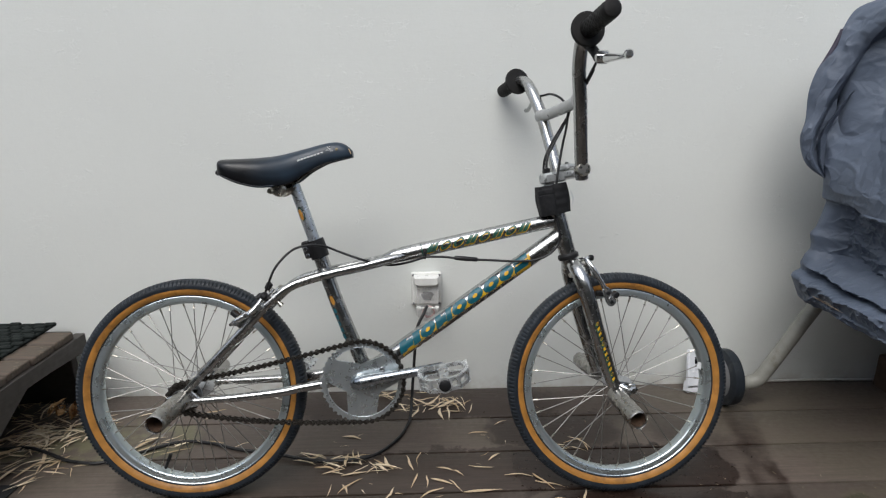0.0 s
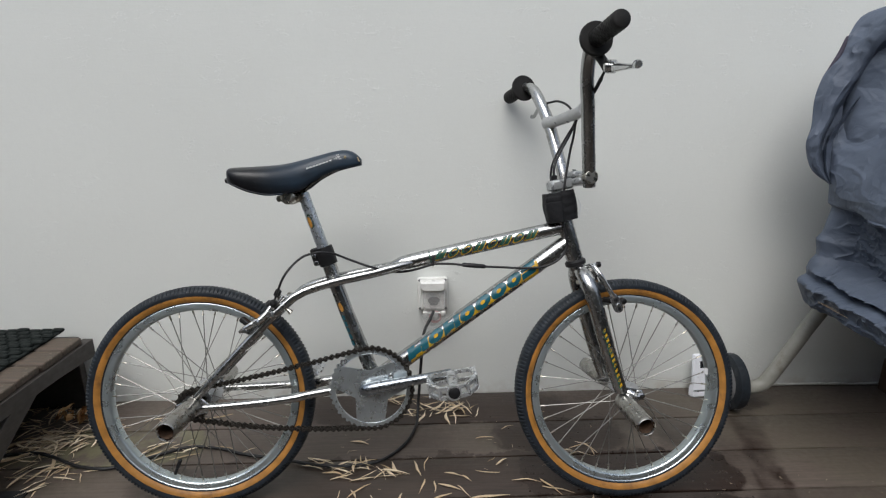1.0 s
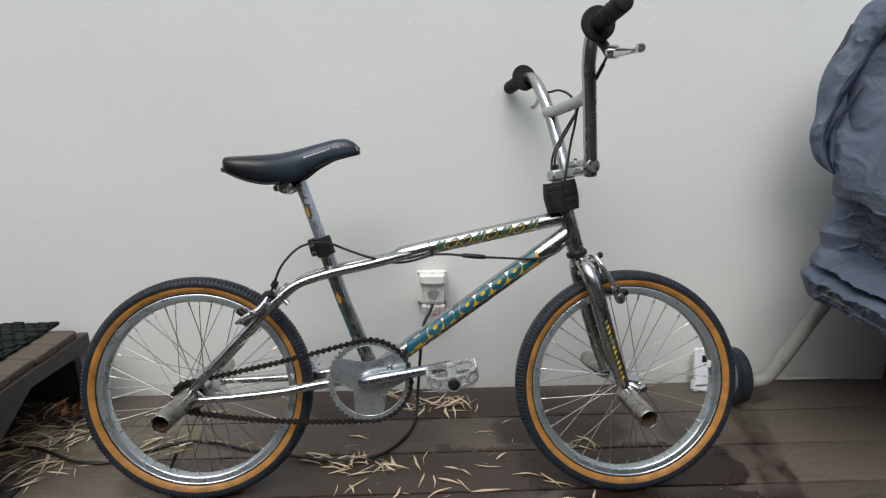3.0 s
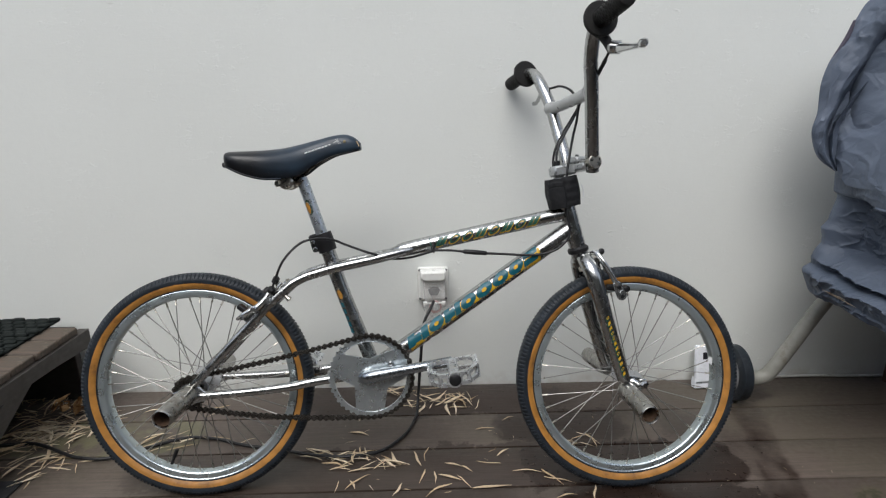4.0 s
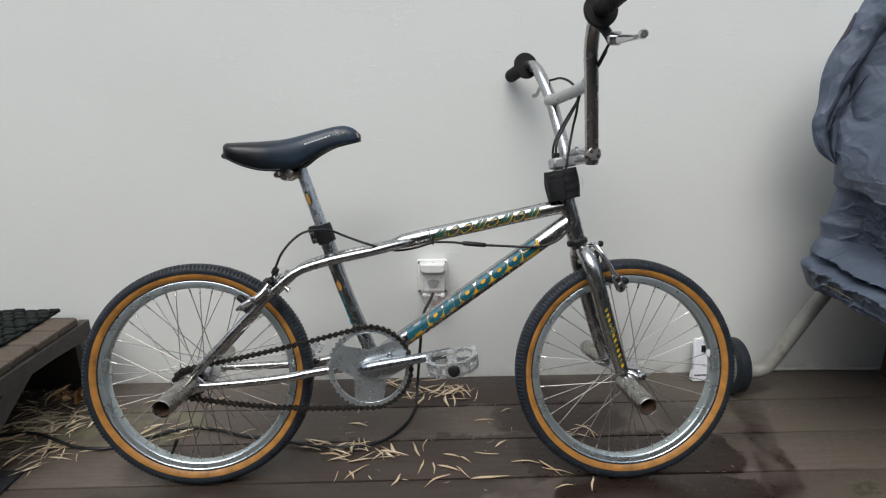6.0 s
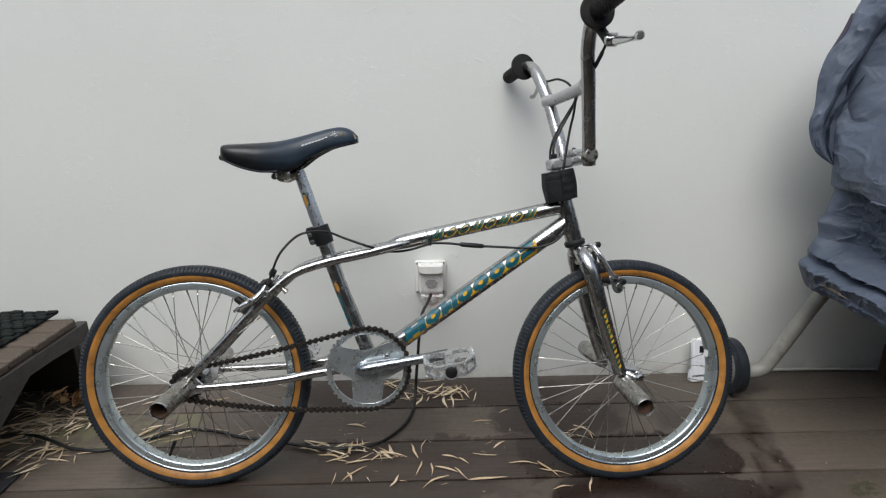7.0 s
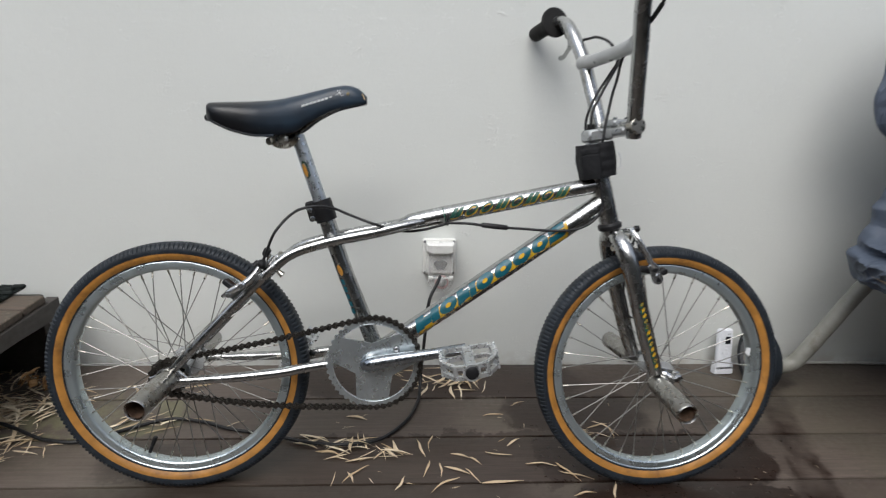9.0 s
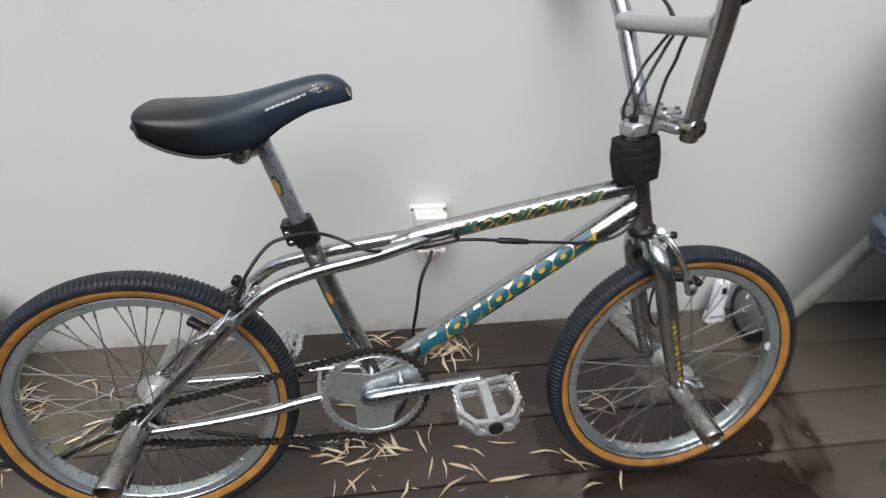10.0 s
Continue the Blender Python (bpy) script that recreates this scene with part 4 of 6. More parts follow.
part("top_tube", tube([(0.418, 0, 0.2815), (0.440, 0, 0.2866), (0.468, 0, 0.2934), (0.60, 0, 0.3207), (0.812, 0, 0.3634)], [0.0070, 0.0125, 0.0160, 0.0160, 0.0160], 24, 5), CHROME, bike)
part("down_tube", tube([(0.398, 0, 0.0370), (0.60, 0, 0.1762), (0.816, 0, 0.3265)], 0.0192, 28, 3), CHROME, bike)
part("head_tube", join(lathe(HEAD + HEAD_WAY * 0.002, HEAD + HEAD_WAY * 0.112, [(0, 0.0178), (0.08, 0.0185), (0.92, 0.0185), (1, 0.0178)], 28)), CHROME, bike)
for s in (-1, 1):
    part("upper_stay", tube([(0.006, s * 0.0605, 0.012), (0.060, s * 0.0585, 0.069), (0.168, s * 0.050, 0.180), (0.214, s * 0.0445, 0.2215), (0.232, s * 0.0415, 0.2335), (0.256, s * 0.037, 0.2435),
                             (0.307, s * 0.0315, 0.2570), (0.378, s * 0.0275, 0.2710), (0.425, s * 0.0205, 0.2810), (0.462, s * 0.0130, 0.2890), (0.482, s * 0.0105, 0.2935)], [0.0085, 0.0092, 0.0098, 0.0100, 0.0100, 0.0100, 0.0102, 0.0105, 0.0104, 0.0085, 0.0030], 18, 6), CHROME, bike)
    part("chainstay", tube([(0.020, s * 0.060, -0.002), (0.110, s * 0.055, 0.001), (0.205, s * 0.046, 0.007), (0.250, s * 0.041, 0.014), (0.310, s * 0.036, 0.021), (0.362, s * 0.028, 0.024)],
                           [0.0075, 0.0085, 0.0095, 0.0098, 0.010, 0.010], 18, 6, True), CHROME, bike)
    part("dropout", slab([(-0.030, 0.006), (-0.024, -0.012), (0.012, -0.016), (0.036, -0.012), (0.040, 0.004), (0.020, 0.022), (0.006, 0.026), (-0.010, 0.014)], 0.006, 0.001, on_side(s * 0.060 + 0.003)), CAST, bike)
part("brake_bridge", tube([(0.186, -0.050, 0.2005), (0.186, 0.050, 0.2005)], 0.006, 12, 1), CHROME, bike)
part("stay_bridge", tube([(0.285, -0.040, 0.018), (0.285, 0.040, 0.018)], 0.006, 12, 1), CHROME, bike)
part("cable_stop", tube([(0.205, -0.045, 0.207), (0.211, -0.046, 0.201), (0.217, -0.047, 0.196)], [0.0045, 0.0045, 0.0062], 12, 2), DULL_CHROME, bike)


# prints wrapped on tubes: u along the tube, s round it (up is positive), as plain shapes
def wrapped(a, b, r, u, s):
    a, b = Vector(a), Vector(b)
    t = (b - a).normalized()
    n = Vector((0, -1, 0))
    n = (n - t * n.dot(t)).normalized()
    up = n.cross(t)
    if up.z < 0 or abs(t.z) > 0.9 and up.x > 0:
        up = -up
    f = s / r
    return tuple(a + t * u + (n * math.cos(f) + up * math.sin(f)) * r)


def block_print(a, b, r, u0, u1, s0, s1, slant):
    pts, faces, n = [], [], 7
    for i in range(n):
        s = s0 + (s1 - s0) * i / (n - 1)
        d = slant * (s - s0)
        pts += [wrapped(a, b, r, u0 + d, s), wrapped(a, b, r, u1 + d, s)]
    for i in range(n - 1):
        faces.append((2 * i, 2 * i + 1, 2 * i + 3, 2 * i + 2))
    return pts, faces


def oval_print(a, b, r, uc, sc, ru, rs, hole, slant, n=22):
    pts, faces = [], []
    for k in range(n):
        t = 2 * math.pi * k / n
        for q in (hole, (1 + hole) / 2, 1.0):
            s = rs * q * math.sin(t)
            pts.append(wrapped(a, b, r, uc + ru * q * math.cos(t) + slant * s, sc + s))
    for k in range(n):
        j = (k + 1) % n
        for i in range(2):
            faces.append((3 * k + i, 3 * k + i + 1, 3 * j + i + 1, 3 * j + i))
    return pts, faces


def flat_shapes(a, b, r, kinds, u0, step, s0, s1, slant, wide=0.86, hole=0.36):
    """A row of plain slanted blocks and ovals of the size of a printed mark: o oval, v two bars, b block, t two stacked bars."""
    geos = []
    for i, kind in enumerate(kinds):
        u, w, h = u0 + step * i, step * wide, s1 - s0
        if kind == "o":
            geos.append(oval_print(a, b, r, u + w / 2 + slant * h / 2, (s0 + s1) / 2, w / 2, h / 2, hole, slant))
        elif kind == "v":
            geos.append(block_print(a, b, r, u, u + w * 0.46, s0, s1, slant))
            geos.append(block_print(a, b, r, u + w * 0.54, u + w, s0, s1, slant))
        elif kind == "p":
            # two leaning bars with a wedge between them
            geos.append(block_print(a, b, r, u, u + w * 0.34, s0, s1, slant))
            geos.append(block_print(a, b, r, u + w * 0.34, u + w * 0.68, s0 + h * 0.14, s1 - h * 0.24, slant))
            geos.append(block_print(a, b, r, u + w * 0.66, u + w, s0, s1, slant))
        elif kind == "t":
            geos.append(block_print(a, b, r, u, u + w, s0, s0 + h * 0.46, slant))
            geos.append(block_print(a, b, r, u + slant * h * 0.55, u + w + slant * h * 0.55, s0 + h * 0.55, s1, slant))
        else:
            geos.append(block_print(a, b, r, u, u + w, s0, s1, slant))
    return join(*geos)


def mark_row(a, b, r, row, u0, s0, s1, slant, wide, hole):
    """Plain slanted shapes of uneven width in a row, each as wide as given."""
    geos = []
    for kind, width in row:
        geos.append(flat_shapes(a, b, r, kind, u0, width, s0, s1, slant, wide, hole))
        u0 += width
    return join(*geos)


DT = (0.398, 0, 0.0370), (0.816, 0, 0.3265)
TT = (0.432, 0, 0.2862), (0.812, 0, 0.3634)
MARK = (("p", 0.056), ("o", 0.041), ("p", 0.044), ("o", 0.041), ("o", 0.043), ("o", 0.043), ("o", 0.039), ("t", 0.037))
part("tube_print", mark_row(*DT, 0.0194, MARK, 0.0740, -0.0190, 0.0125, 0.42, 1.02, 0.0), YELLOW, bike, "yellow shadow shapes of down tube print")
part("tube_print", mark_row(*DT, 0.0196, MARK, 0.0740, -0.0080, 0.0185, 0.42, 0.97, 0.30), TEAL, bike, "teal block shapes of down tube print")
part("tube_print", flat_shapes(*TT, 0.01625, "ooovovov", 0.0870, 0.0290, -0.0115, 0.0070, 0.80, 0.78, 0.74), YELLOW, bike, "yellow shadow shapes of top tube print")
part("tube_print", flat_shapes(*TT, 0.01645, "voovovov", 0.0900, 0.0290, -0.0080, 0.0105, 0.80, 0.70, 0.62), GREEN_PRINT, bike, "dark green shapes of top tube print")
part("tube_print", block_print(*TT, 0.0165, 0.082, 0.0845, -0.016, 0.016, 0.0), GREEN_PRINT, bike, "dark green edge of top tube print")
ST = tuple(at_seat(0.0)), tuple(at_seat(0.2))
part("tube_print", oval_print(*ST, 0.0157, 0.118, -0.006, 0.011, 0.0050, 0.0, -0.3), ORANGE, bike, "orange mark on seat tube")
part("tube_print", flat_shapes(*ST, 0.0157, "vtovv", 0.030, 0.015, -0.012, -0.005, -0.3, 0.7), TEAL, bike, "teal shapes on seat tube")

# -- seat post, collar, saddle --
part("seat_post", tube([tuple(at_seat(0.20)), tuple(at_seat(0.30)), tuple(at_seat(0.378))], [0.0128, 0.0128, 0.0124], 22, 2), POST, bike, "dull alloy seat post")
part("post_print", oval_print(tuple(at_seat(0.25)), tuple(at_seat(0.378)), 0.0129, 0.066, -0.004, 0.016, 0.0062, 0.72, -0.2), DARK_PRINT, bike, "dark edge of seat post mark")
part("post_print", oval_print(tuple(at_seat(0.25)), tuple(at_seat(0.378)), 0.0131, 0.064, -0.006, 0.0125, 0.0046, 0.0, -0.2), ORANGE, bike, "orange mark on seat post")
collar = part("seat_collar", tube([tuple(at_seat(0.214)), tuple(at_seat(0.235)), tuple(at_seat(0.254))], [0.0195, 0.0205, 0.0200], 24, 2), BLACK, bike, "black seat post clamp")
part("clamp_lug", box((-0.010, -0.014, 0), (0.006, 0.014, 0.038), 0.003, Matrix.Translation(at_seat(0.214) + Vector((-0.020, 0, 0))) @ Matrix.Rotation(radians(-15), 4, "Y")), BLACK, collar)
for s in (0.224, 0.240):
    p = at_seat(s) + Vector((-0.021, -0.0135, -0.004))
    part("bolt", rod(p, p + Vector((0, -0.004, 0)), 0.0048, 12, 0.3), CHROME, collar)


def saddle_geo(shrink=0.0):
    """Rings across the saddle from tail to nose: x, ridge height, skirt height, half width."""
    stations = glide([(0.0985, 0.4985, 0.479, 0.040), (0.101, 0.5025, 0.475, 0.054), (0.116, 0.5035, 0.466, 0.064), (0.145, 0.5045, 0.4535, 0.0670), (0.180, 0.5065, 0.4455, 0.0630), (0.212, 0.5100, 0.4460, 0.0530),
                      (0.245, 0.5175, 0.4530, 0.0405), (0.278, 0.5260, 0.4745, 0.0300), (0.312, 0.5345, 0.4915, 0.0240), (0.338, 0.5370, 0.4985, 0.0215), (0.357, 0.5310, 0.5025, 0.0185), (0.370, 0.5190, 0.5050, 0.0125)], 5)
    pts, faces, m = [], [], 25
    for x, top, low, half in stations:
        for k in range(m):
            f = -1 + 2 * k / (m - 1)
            a = abs(f)
            y = math.copysign(half * math.sin(min(1.0, a * 1.12) * math.pi / 2) ** 0.9, f) if f else 0.0
            h = (math.cos(min(1.0, max(0.0, a - 0.05) / 0.95) * math.pi / 2)) ** (0.40 + 0.30 * min(1.0, max(0.0, (x - 0.15) / 0.10)))
            z = low + (top - low) * h
            pts.append((x, y, z))
    for i in range(len(stations) - 1):
        for k in range(m - 1):
            faces.append((i * m + k, (i + 1) * m + k, (i + 1) * m + k + 1, i * m + k + 1))
    for i in (0, len(stations) - 1):
        faces.append(tuple(i * m + k for k in (range(m - 1, -1, -1) if i else range(m))))
    return pts, faces


saddle = part("saddle", saddle_geo(), VINYL, bike, "worn black vinyl saddle with upturned nose")
skirt = saddle.modifiers.new("padding", "SOLIDIFY")
skirt.thickness, skirt.offset = 0.006, -1.0
for s in (-1, 1):
    part("piping", tube([(0.0990, s * 0.036, 0.4785), (0.104, s * 0.0545, 0.4725), (0.118, s * 0.0640, 0.4650), (0.145, s * 0.0672, 0.4535), (0.180, s * 0.0632, 0.4453), (0.212, s * 0.0532, 0.4458)], 0.0020, 8, 6), VINYL, saddle)
part("saddle_base", join(box((0.11, -0.040, 0.466), (0.20, 0.040, 0.476), 0.004)), BLACK, saddle)
part("tail_cap", join(box((0.0880, -0.018, 0.470), (0.0985, 0.018, 0.492), 0.003), rod((0.0915, -0.024, 0.476), (0.0915, -0.016, 0.476), 0.006)), BLACK, saddle, "black tail cap")
for s in (-1, 1):
    part("rail", tube([(0.105, s * 0.026, 0.474), (0.140, s * 0.024, 0.456), (0.180, s * 0.022, 0.4475), (0.230, s * 0.020, 0.4500), (0.270, s * 0.016, 0.4760), (0.320, s * 0.008, 0.500)], 0.0034, 10, 6), BLACK_STEEL, saddle)
part("rail_clamp", join(lathe((0.216, -0.034, 0.4395), (0.216, 0.034, 0.4395), [(0, 0.010), (0.08, 0.0155), (0.28, 0.0165), (0.3, 0.012), (0.7, 0.012), (0.72, 0.0165), (0.92, 0.0155), (1, 0.010)], 20),
                        tube([(0.216, 0, 0.434), (0.238, 0, 0.442), tuple(at_seat(0.368))], [0.012, 0.013, 0.0134], 16, 3),
                        rod((0.196, -0.020, 0.436), (0.196, 0.020, 0.436), 0.0065)), DULL_CHROME, saddle, "rusty steel saddle clamp")
part("nose_rivet", lathe((0.338, -0.0165, 0.520), (0.339, -0.0205, 0.5225), [(0, 0.0046), (0.6, 0.0044), (1, 0.002)], 12), plain("brass", (0.24, 0.20, 0.12), 0.4, 0.8, 0.2, 90), saddle, "brass rivet")
part("nose_scuff", slab([(0.362, 0.522), (0.365, 0.521), (0.369, 0.512), (0.367, 0.511)], 0.0006, 0.0, on_side(-0.0165)), plain("torn_foam", (0.45, 0.34, 0.20), 0.9, 0.0, 0.3, 200), saddle, "torn edge showing foam")


def saddle_bars():
    """The small white mark on its flank, as plain bars laid on the skin."""
    geos = []
    for i in range(9):
        x = 0.258 + 0.0066 * i
        half = 0.0366 - 0.0017 * i
        z = 0.4960 + 0.00225 * i
        geos.append(slab([(x, z), (x + 0.0052, z + 0.0014), (x + 0.0061, z + 0.0048), (x + 0.0009, z + 0.0034)], 0.0030, 0.0, on_side(-half * 0.90 + 0.0014)))
    for k in range(14):
        a = k * 0.95
        x, z = 0.3225 + 0.0046 * math.cos(a) * (k / 12 + 0.3), 0.5195 + 0.0065 * math.sin(a) * (k / 12 + 0.3)
        geos.append(slab([(x, z), (x + 0.0018, z), (x + 0.0018, z + 0.0016), (x, z + 0.0016)], 0.0026, 0.0, on_side(-0.0195)))
    return join(*geos)


part("saddle_print", saddle_bars(), WHITE_PRINT, saddle, "small white bars printed on flank")

# -- headset, fork --
part("headset_cup", lathe(HEAD - HEAD_WAY * 0.010, HEAD + HEAD_WAY * 0.004, [(0, 0.019), (0.15, 0.0225), (0.7, 0.0230), (1, 0.0190)], 28), BLACK, bike, "black headset cup")
part("headset_cup", lathe(HEAD + HEAD_WAY * 0.110, HEAD + HEAD_WAY * 0.126, [(0, 0.0195), (0.3, 0.0225), (0.8, 0.0215), (1, 0.017)], 28), BLACK, bike, "black headset cup")


def fk(p):
    return tuple(FORK @ Vector(p))


part("fork_crown", join(lathe(FORK @ (HEAD - HEAD_WAY * 0.030), FORK @ (HEAD - HEAD_WAY * 0.008), [(0, 0.015), (0.2, 0.019), (1, 0.0185)], 24)), CHROME, bike)
for s in (-1, 1):
    leg = part("fork_leg", tube([fk((0.8420, s * 0.010, 0.2665)), fk((0.8455, s * 0.032, 0.2590)), fk((0.852, s * 0.0475, 0.2390)), fk((0.862, s * 0.0535, 0.2050)), fk((0.882, s * 0.0550, 0.1300)), fk((0.903, s * 0.0555, 0.0560)), fk((0.9195, s * 0.0555, 0.0060))],
                                 [0.0130, 0.0158, 0.0170, 0.0170, 0.0162, 0.0150, 0.0132], 22, 7), CHROME, bike)
    part("fork_end", slab(bar_link((0.919, 0.006), (0.9470, -0.0035), 0.0115, 0.0150, 0), 0.007, 0.001, FORK @ on_side(s * 0.0555 + 0.0035)), CHROME, leg)
    if s < 0:
        part("axle_nut", lathe(fk((0.934, -0.050, 0.002)), fk((0.957, -0.061, -0.007)), [(0, 0.0125), (0.25, 0.0125), (0.28, 0.0100), (0.55, 0.0092), (0.60, 0.0070), (1, 0.0066)], 12), CAST, leg, "bright axle nut and chain tug")
        a, b = fk((0.872, s * 0.0548, 0.165)), fk((0.9125, s * 0.0555, 0.026))
        part("leg_print", flat_shapes(a, b, 0.0168, "ovtoovtovtov", 0.018, 0.0112, -0.0036, 0.0026, 0.6, 0.52, 0.66), YELLOW, leg, "yellow ring shapes printed on fork")
        part("leg_print", flat_shapes(a, b, 0.0166, "oboobobooboo", 0.019, 0.0112, -0.0020, 0.0048, 0.5, 0.8, 0.45), GREEN_PRINT, leg, "dark green ring shapes printed on fork")

# -- pegs and axle nuts --


def peg(p0, p1, turned):
    p0, p1 = Vector(p0), Vector(p1)
    way = (p1 - p0).normalized()
    ob = part("axle_peg", join(lathe(p0, p1, [(0, 0.0140), (0.03, 0.0178), (0.10, 0.0190), (0.94, 0.0190), (0.985, 0.0186), (1.0, 0.0172), (0.985, 0.0160), (0.55, 0.0155), (0.54, 0.0)], 30)), PEG, bike, "worn chrome axle peg with open end")
    part("bore", lathe(p0 + way * (p1 - p0).length * 0.56, p1 - way * 0.004, [(0, 0.0), (0.001, 0.0152), (1.0, 0.0153), (1.0, 0.0150), (0.04, 0.0149), (0.03, 0.0)], 24), RUST, ob, "rusty inside of the peg")
    return ob


part("axle_washer", lathe((0.004, -0.0600, 0.003), (0.004, -0.0690, 0.003), [(0, 0.0200), (0.2, 0.0225), (0.6, 0.0225), (0.65, 0.0175), (1, 0.0165)], 26), CAST, bike)
peg((0.006, -0.062, 0.006), (0.000, -0.1776, -0.002), 0)
peg((0.006, 0.062, 0.004), (0.004, 0.1700, 0.002), 0)
PF = Vector((0.9440, -0.0121, -0.0043))
AX = Vector((0.022, 1.0, -0.053)).normalized()
peg((0.9235, -0.064, -0.0105), (0.9305, -0.180, -0.0225), 0)
peg(PF + AX * 0.060 + Vector((-0.022, 0, 0.004)), PF + AX * 0.172 + Vector((-0.036, 0, 0.008)), 0)
part("axle_nut", lathe(PF - AX * 0.058 + Vector((0.014, 0, 0.004)), PF - AX * 0.078 + Vector((0.014, 0, 0.004)), [(0, 0.0115), (0.3, 0.0115), (0.35, 0.0095), (0.85, 0.0090), (1, 0.005)], 6), CHROME, bike, "chrome axle nut")

# -- drivetrain --
CUTS = ((94, 44.0, 0.036), (211, 33.0, 0.036), (325, 33.0, 0.032))      # cut-outs: angle, half width, depth


def chainring_geo():
    n, bm = 176, bmesh.new()
    rings = []
    for k in range(n):
        a = 2 * math.pi * k / n
        d, wide, cut = min((abs((math.degrees(a) - c + 180) % 360 - 180) / w, w, h) for c, w, h in CUTS)
        r1, r0, w, q = 0.0755, 0.0755 - cut, radians(wide), radians(min(1.0, d) * wide)
        r1 = r0 * r1 * math.sin(w) / (r1 * math.sin(w - q) + r0 * math.sin(q))
        tip = 0.0900 if k % 4 in (1, 2) else 0.0862
        rad = [0.010, 0.022, 0.034, min(r1, 0.0415) if d < 1 else 0.048, r1, 0.0755 + 0.0008, 0.0835, tip]
        if r1 <= 0.0415:
            rad[3] = (0.034 + r1) / 2
        rings.append([bm.verts.new((r * math.cos(a), r * math.sin(a), 0.0)) for r in rad])
    for k in range(n):
        j = (k + 1) % n
        d = min(abs((360 * (k + 0.5) / n - c + 180) % 360 - 180) / w for c, w, h in CUTS)
        for i in range(7):
            if i == 4 and d < 1.0:
                continue
            bm.faces.new((rings[k][i], rings[j][i], rings[j][i + 1], rings[k][i + 1]))
    bmesh.ops.recalc_face_normals(bm, faces=bm.faces[:])
    bmesh.ops.solidify(bm, geom=bm.faces[:], thickness=0.0035)
    return from_bm(bm)


crankset = part("chainring", moved(chainring_geo(), Matrix.Translation((BB[0] + 0.002, 0, BB[1])) @ on_side(-0.046)), TURNED, bike, "scuffed grey alloy chainring with three cut-outs")
part("rim_line", ring([(0.0764, -0.0502), (0.0768, -0.0506), (0.0776, -0.0506), (0.0780, -0.0502), (0.0780, -0.0490), (0.0764, -0.0490)], 96), TURNED, crankset, "polished line round the chainring").location = (BB[0] + 0.002, 0, BB[1])
near_end, far_end = Vector((0.5525, -0.082, 0.0650)), Vector((0.2035, 0.082, -0.0150))
part("crank_arm", tube([(BB[0] - 0.0215, -0.0575, BB[1] - 0.002), (BB[0] - 0.0185, -0.0577, BB[1] - 0.001), (BB[0] - 0.010, -0.058, BB[1] + 0.001), (BB[0] + 0.006, -0.0625, BB[1] + 0.006), (BB[0] + 0.045, -0.066, BB[1] + 0.014), (0.49, -0.075, 0.0525), tuple(near_end)],
                       [0.0035, 0.0095, 0.0135, 0.0140, 0.0126, 0.0104, 0.0105], 18, 6, True, 0.95), CRANK, bike, "dull chrome crank arm")
part("crank_boss", join(lathe((BB[0], -0.044, BB[1]), (BB[0], -0.066, BB[1]), [(0, 0.021), (0.4, 0.019), (0.85, 0.0145), (1, 0.011)], 24)), CHROME, bike)
part("drive_pin", rod((BB[0] + 0.046, -0.046, BB[1] + 0.030), (BB[0] + 0.046, -0.060, BB[1] + 0.030), 0.0058, 12, 0.3), CHROME, bike)
part("crank_arm", tube([(BB[0], 0.050, BB[1]), (BB[0] - 0.02, 0.062, BB[1] - 0.005), (0.27, 0.074, 0.001), tuple(far_end)], [0.0135, 0.0110, 0.0088, 0.0105], 16, 5, True, 0.8), CHROME, bike)


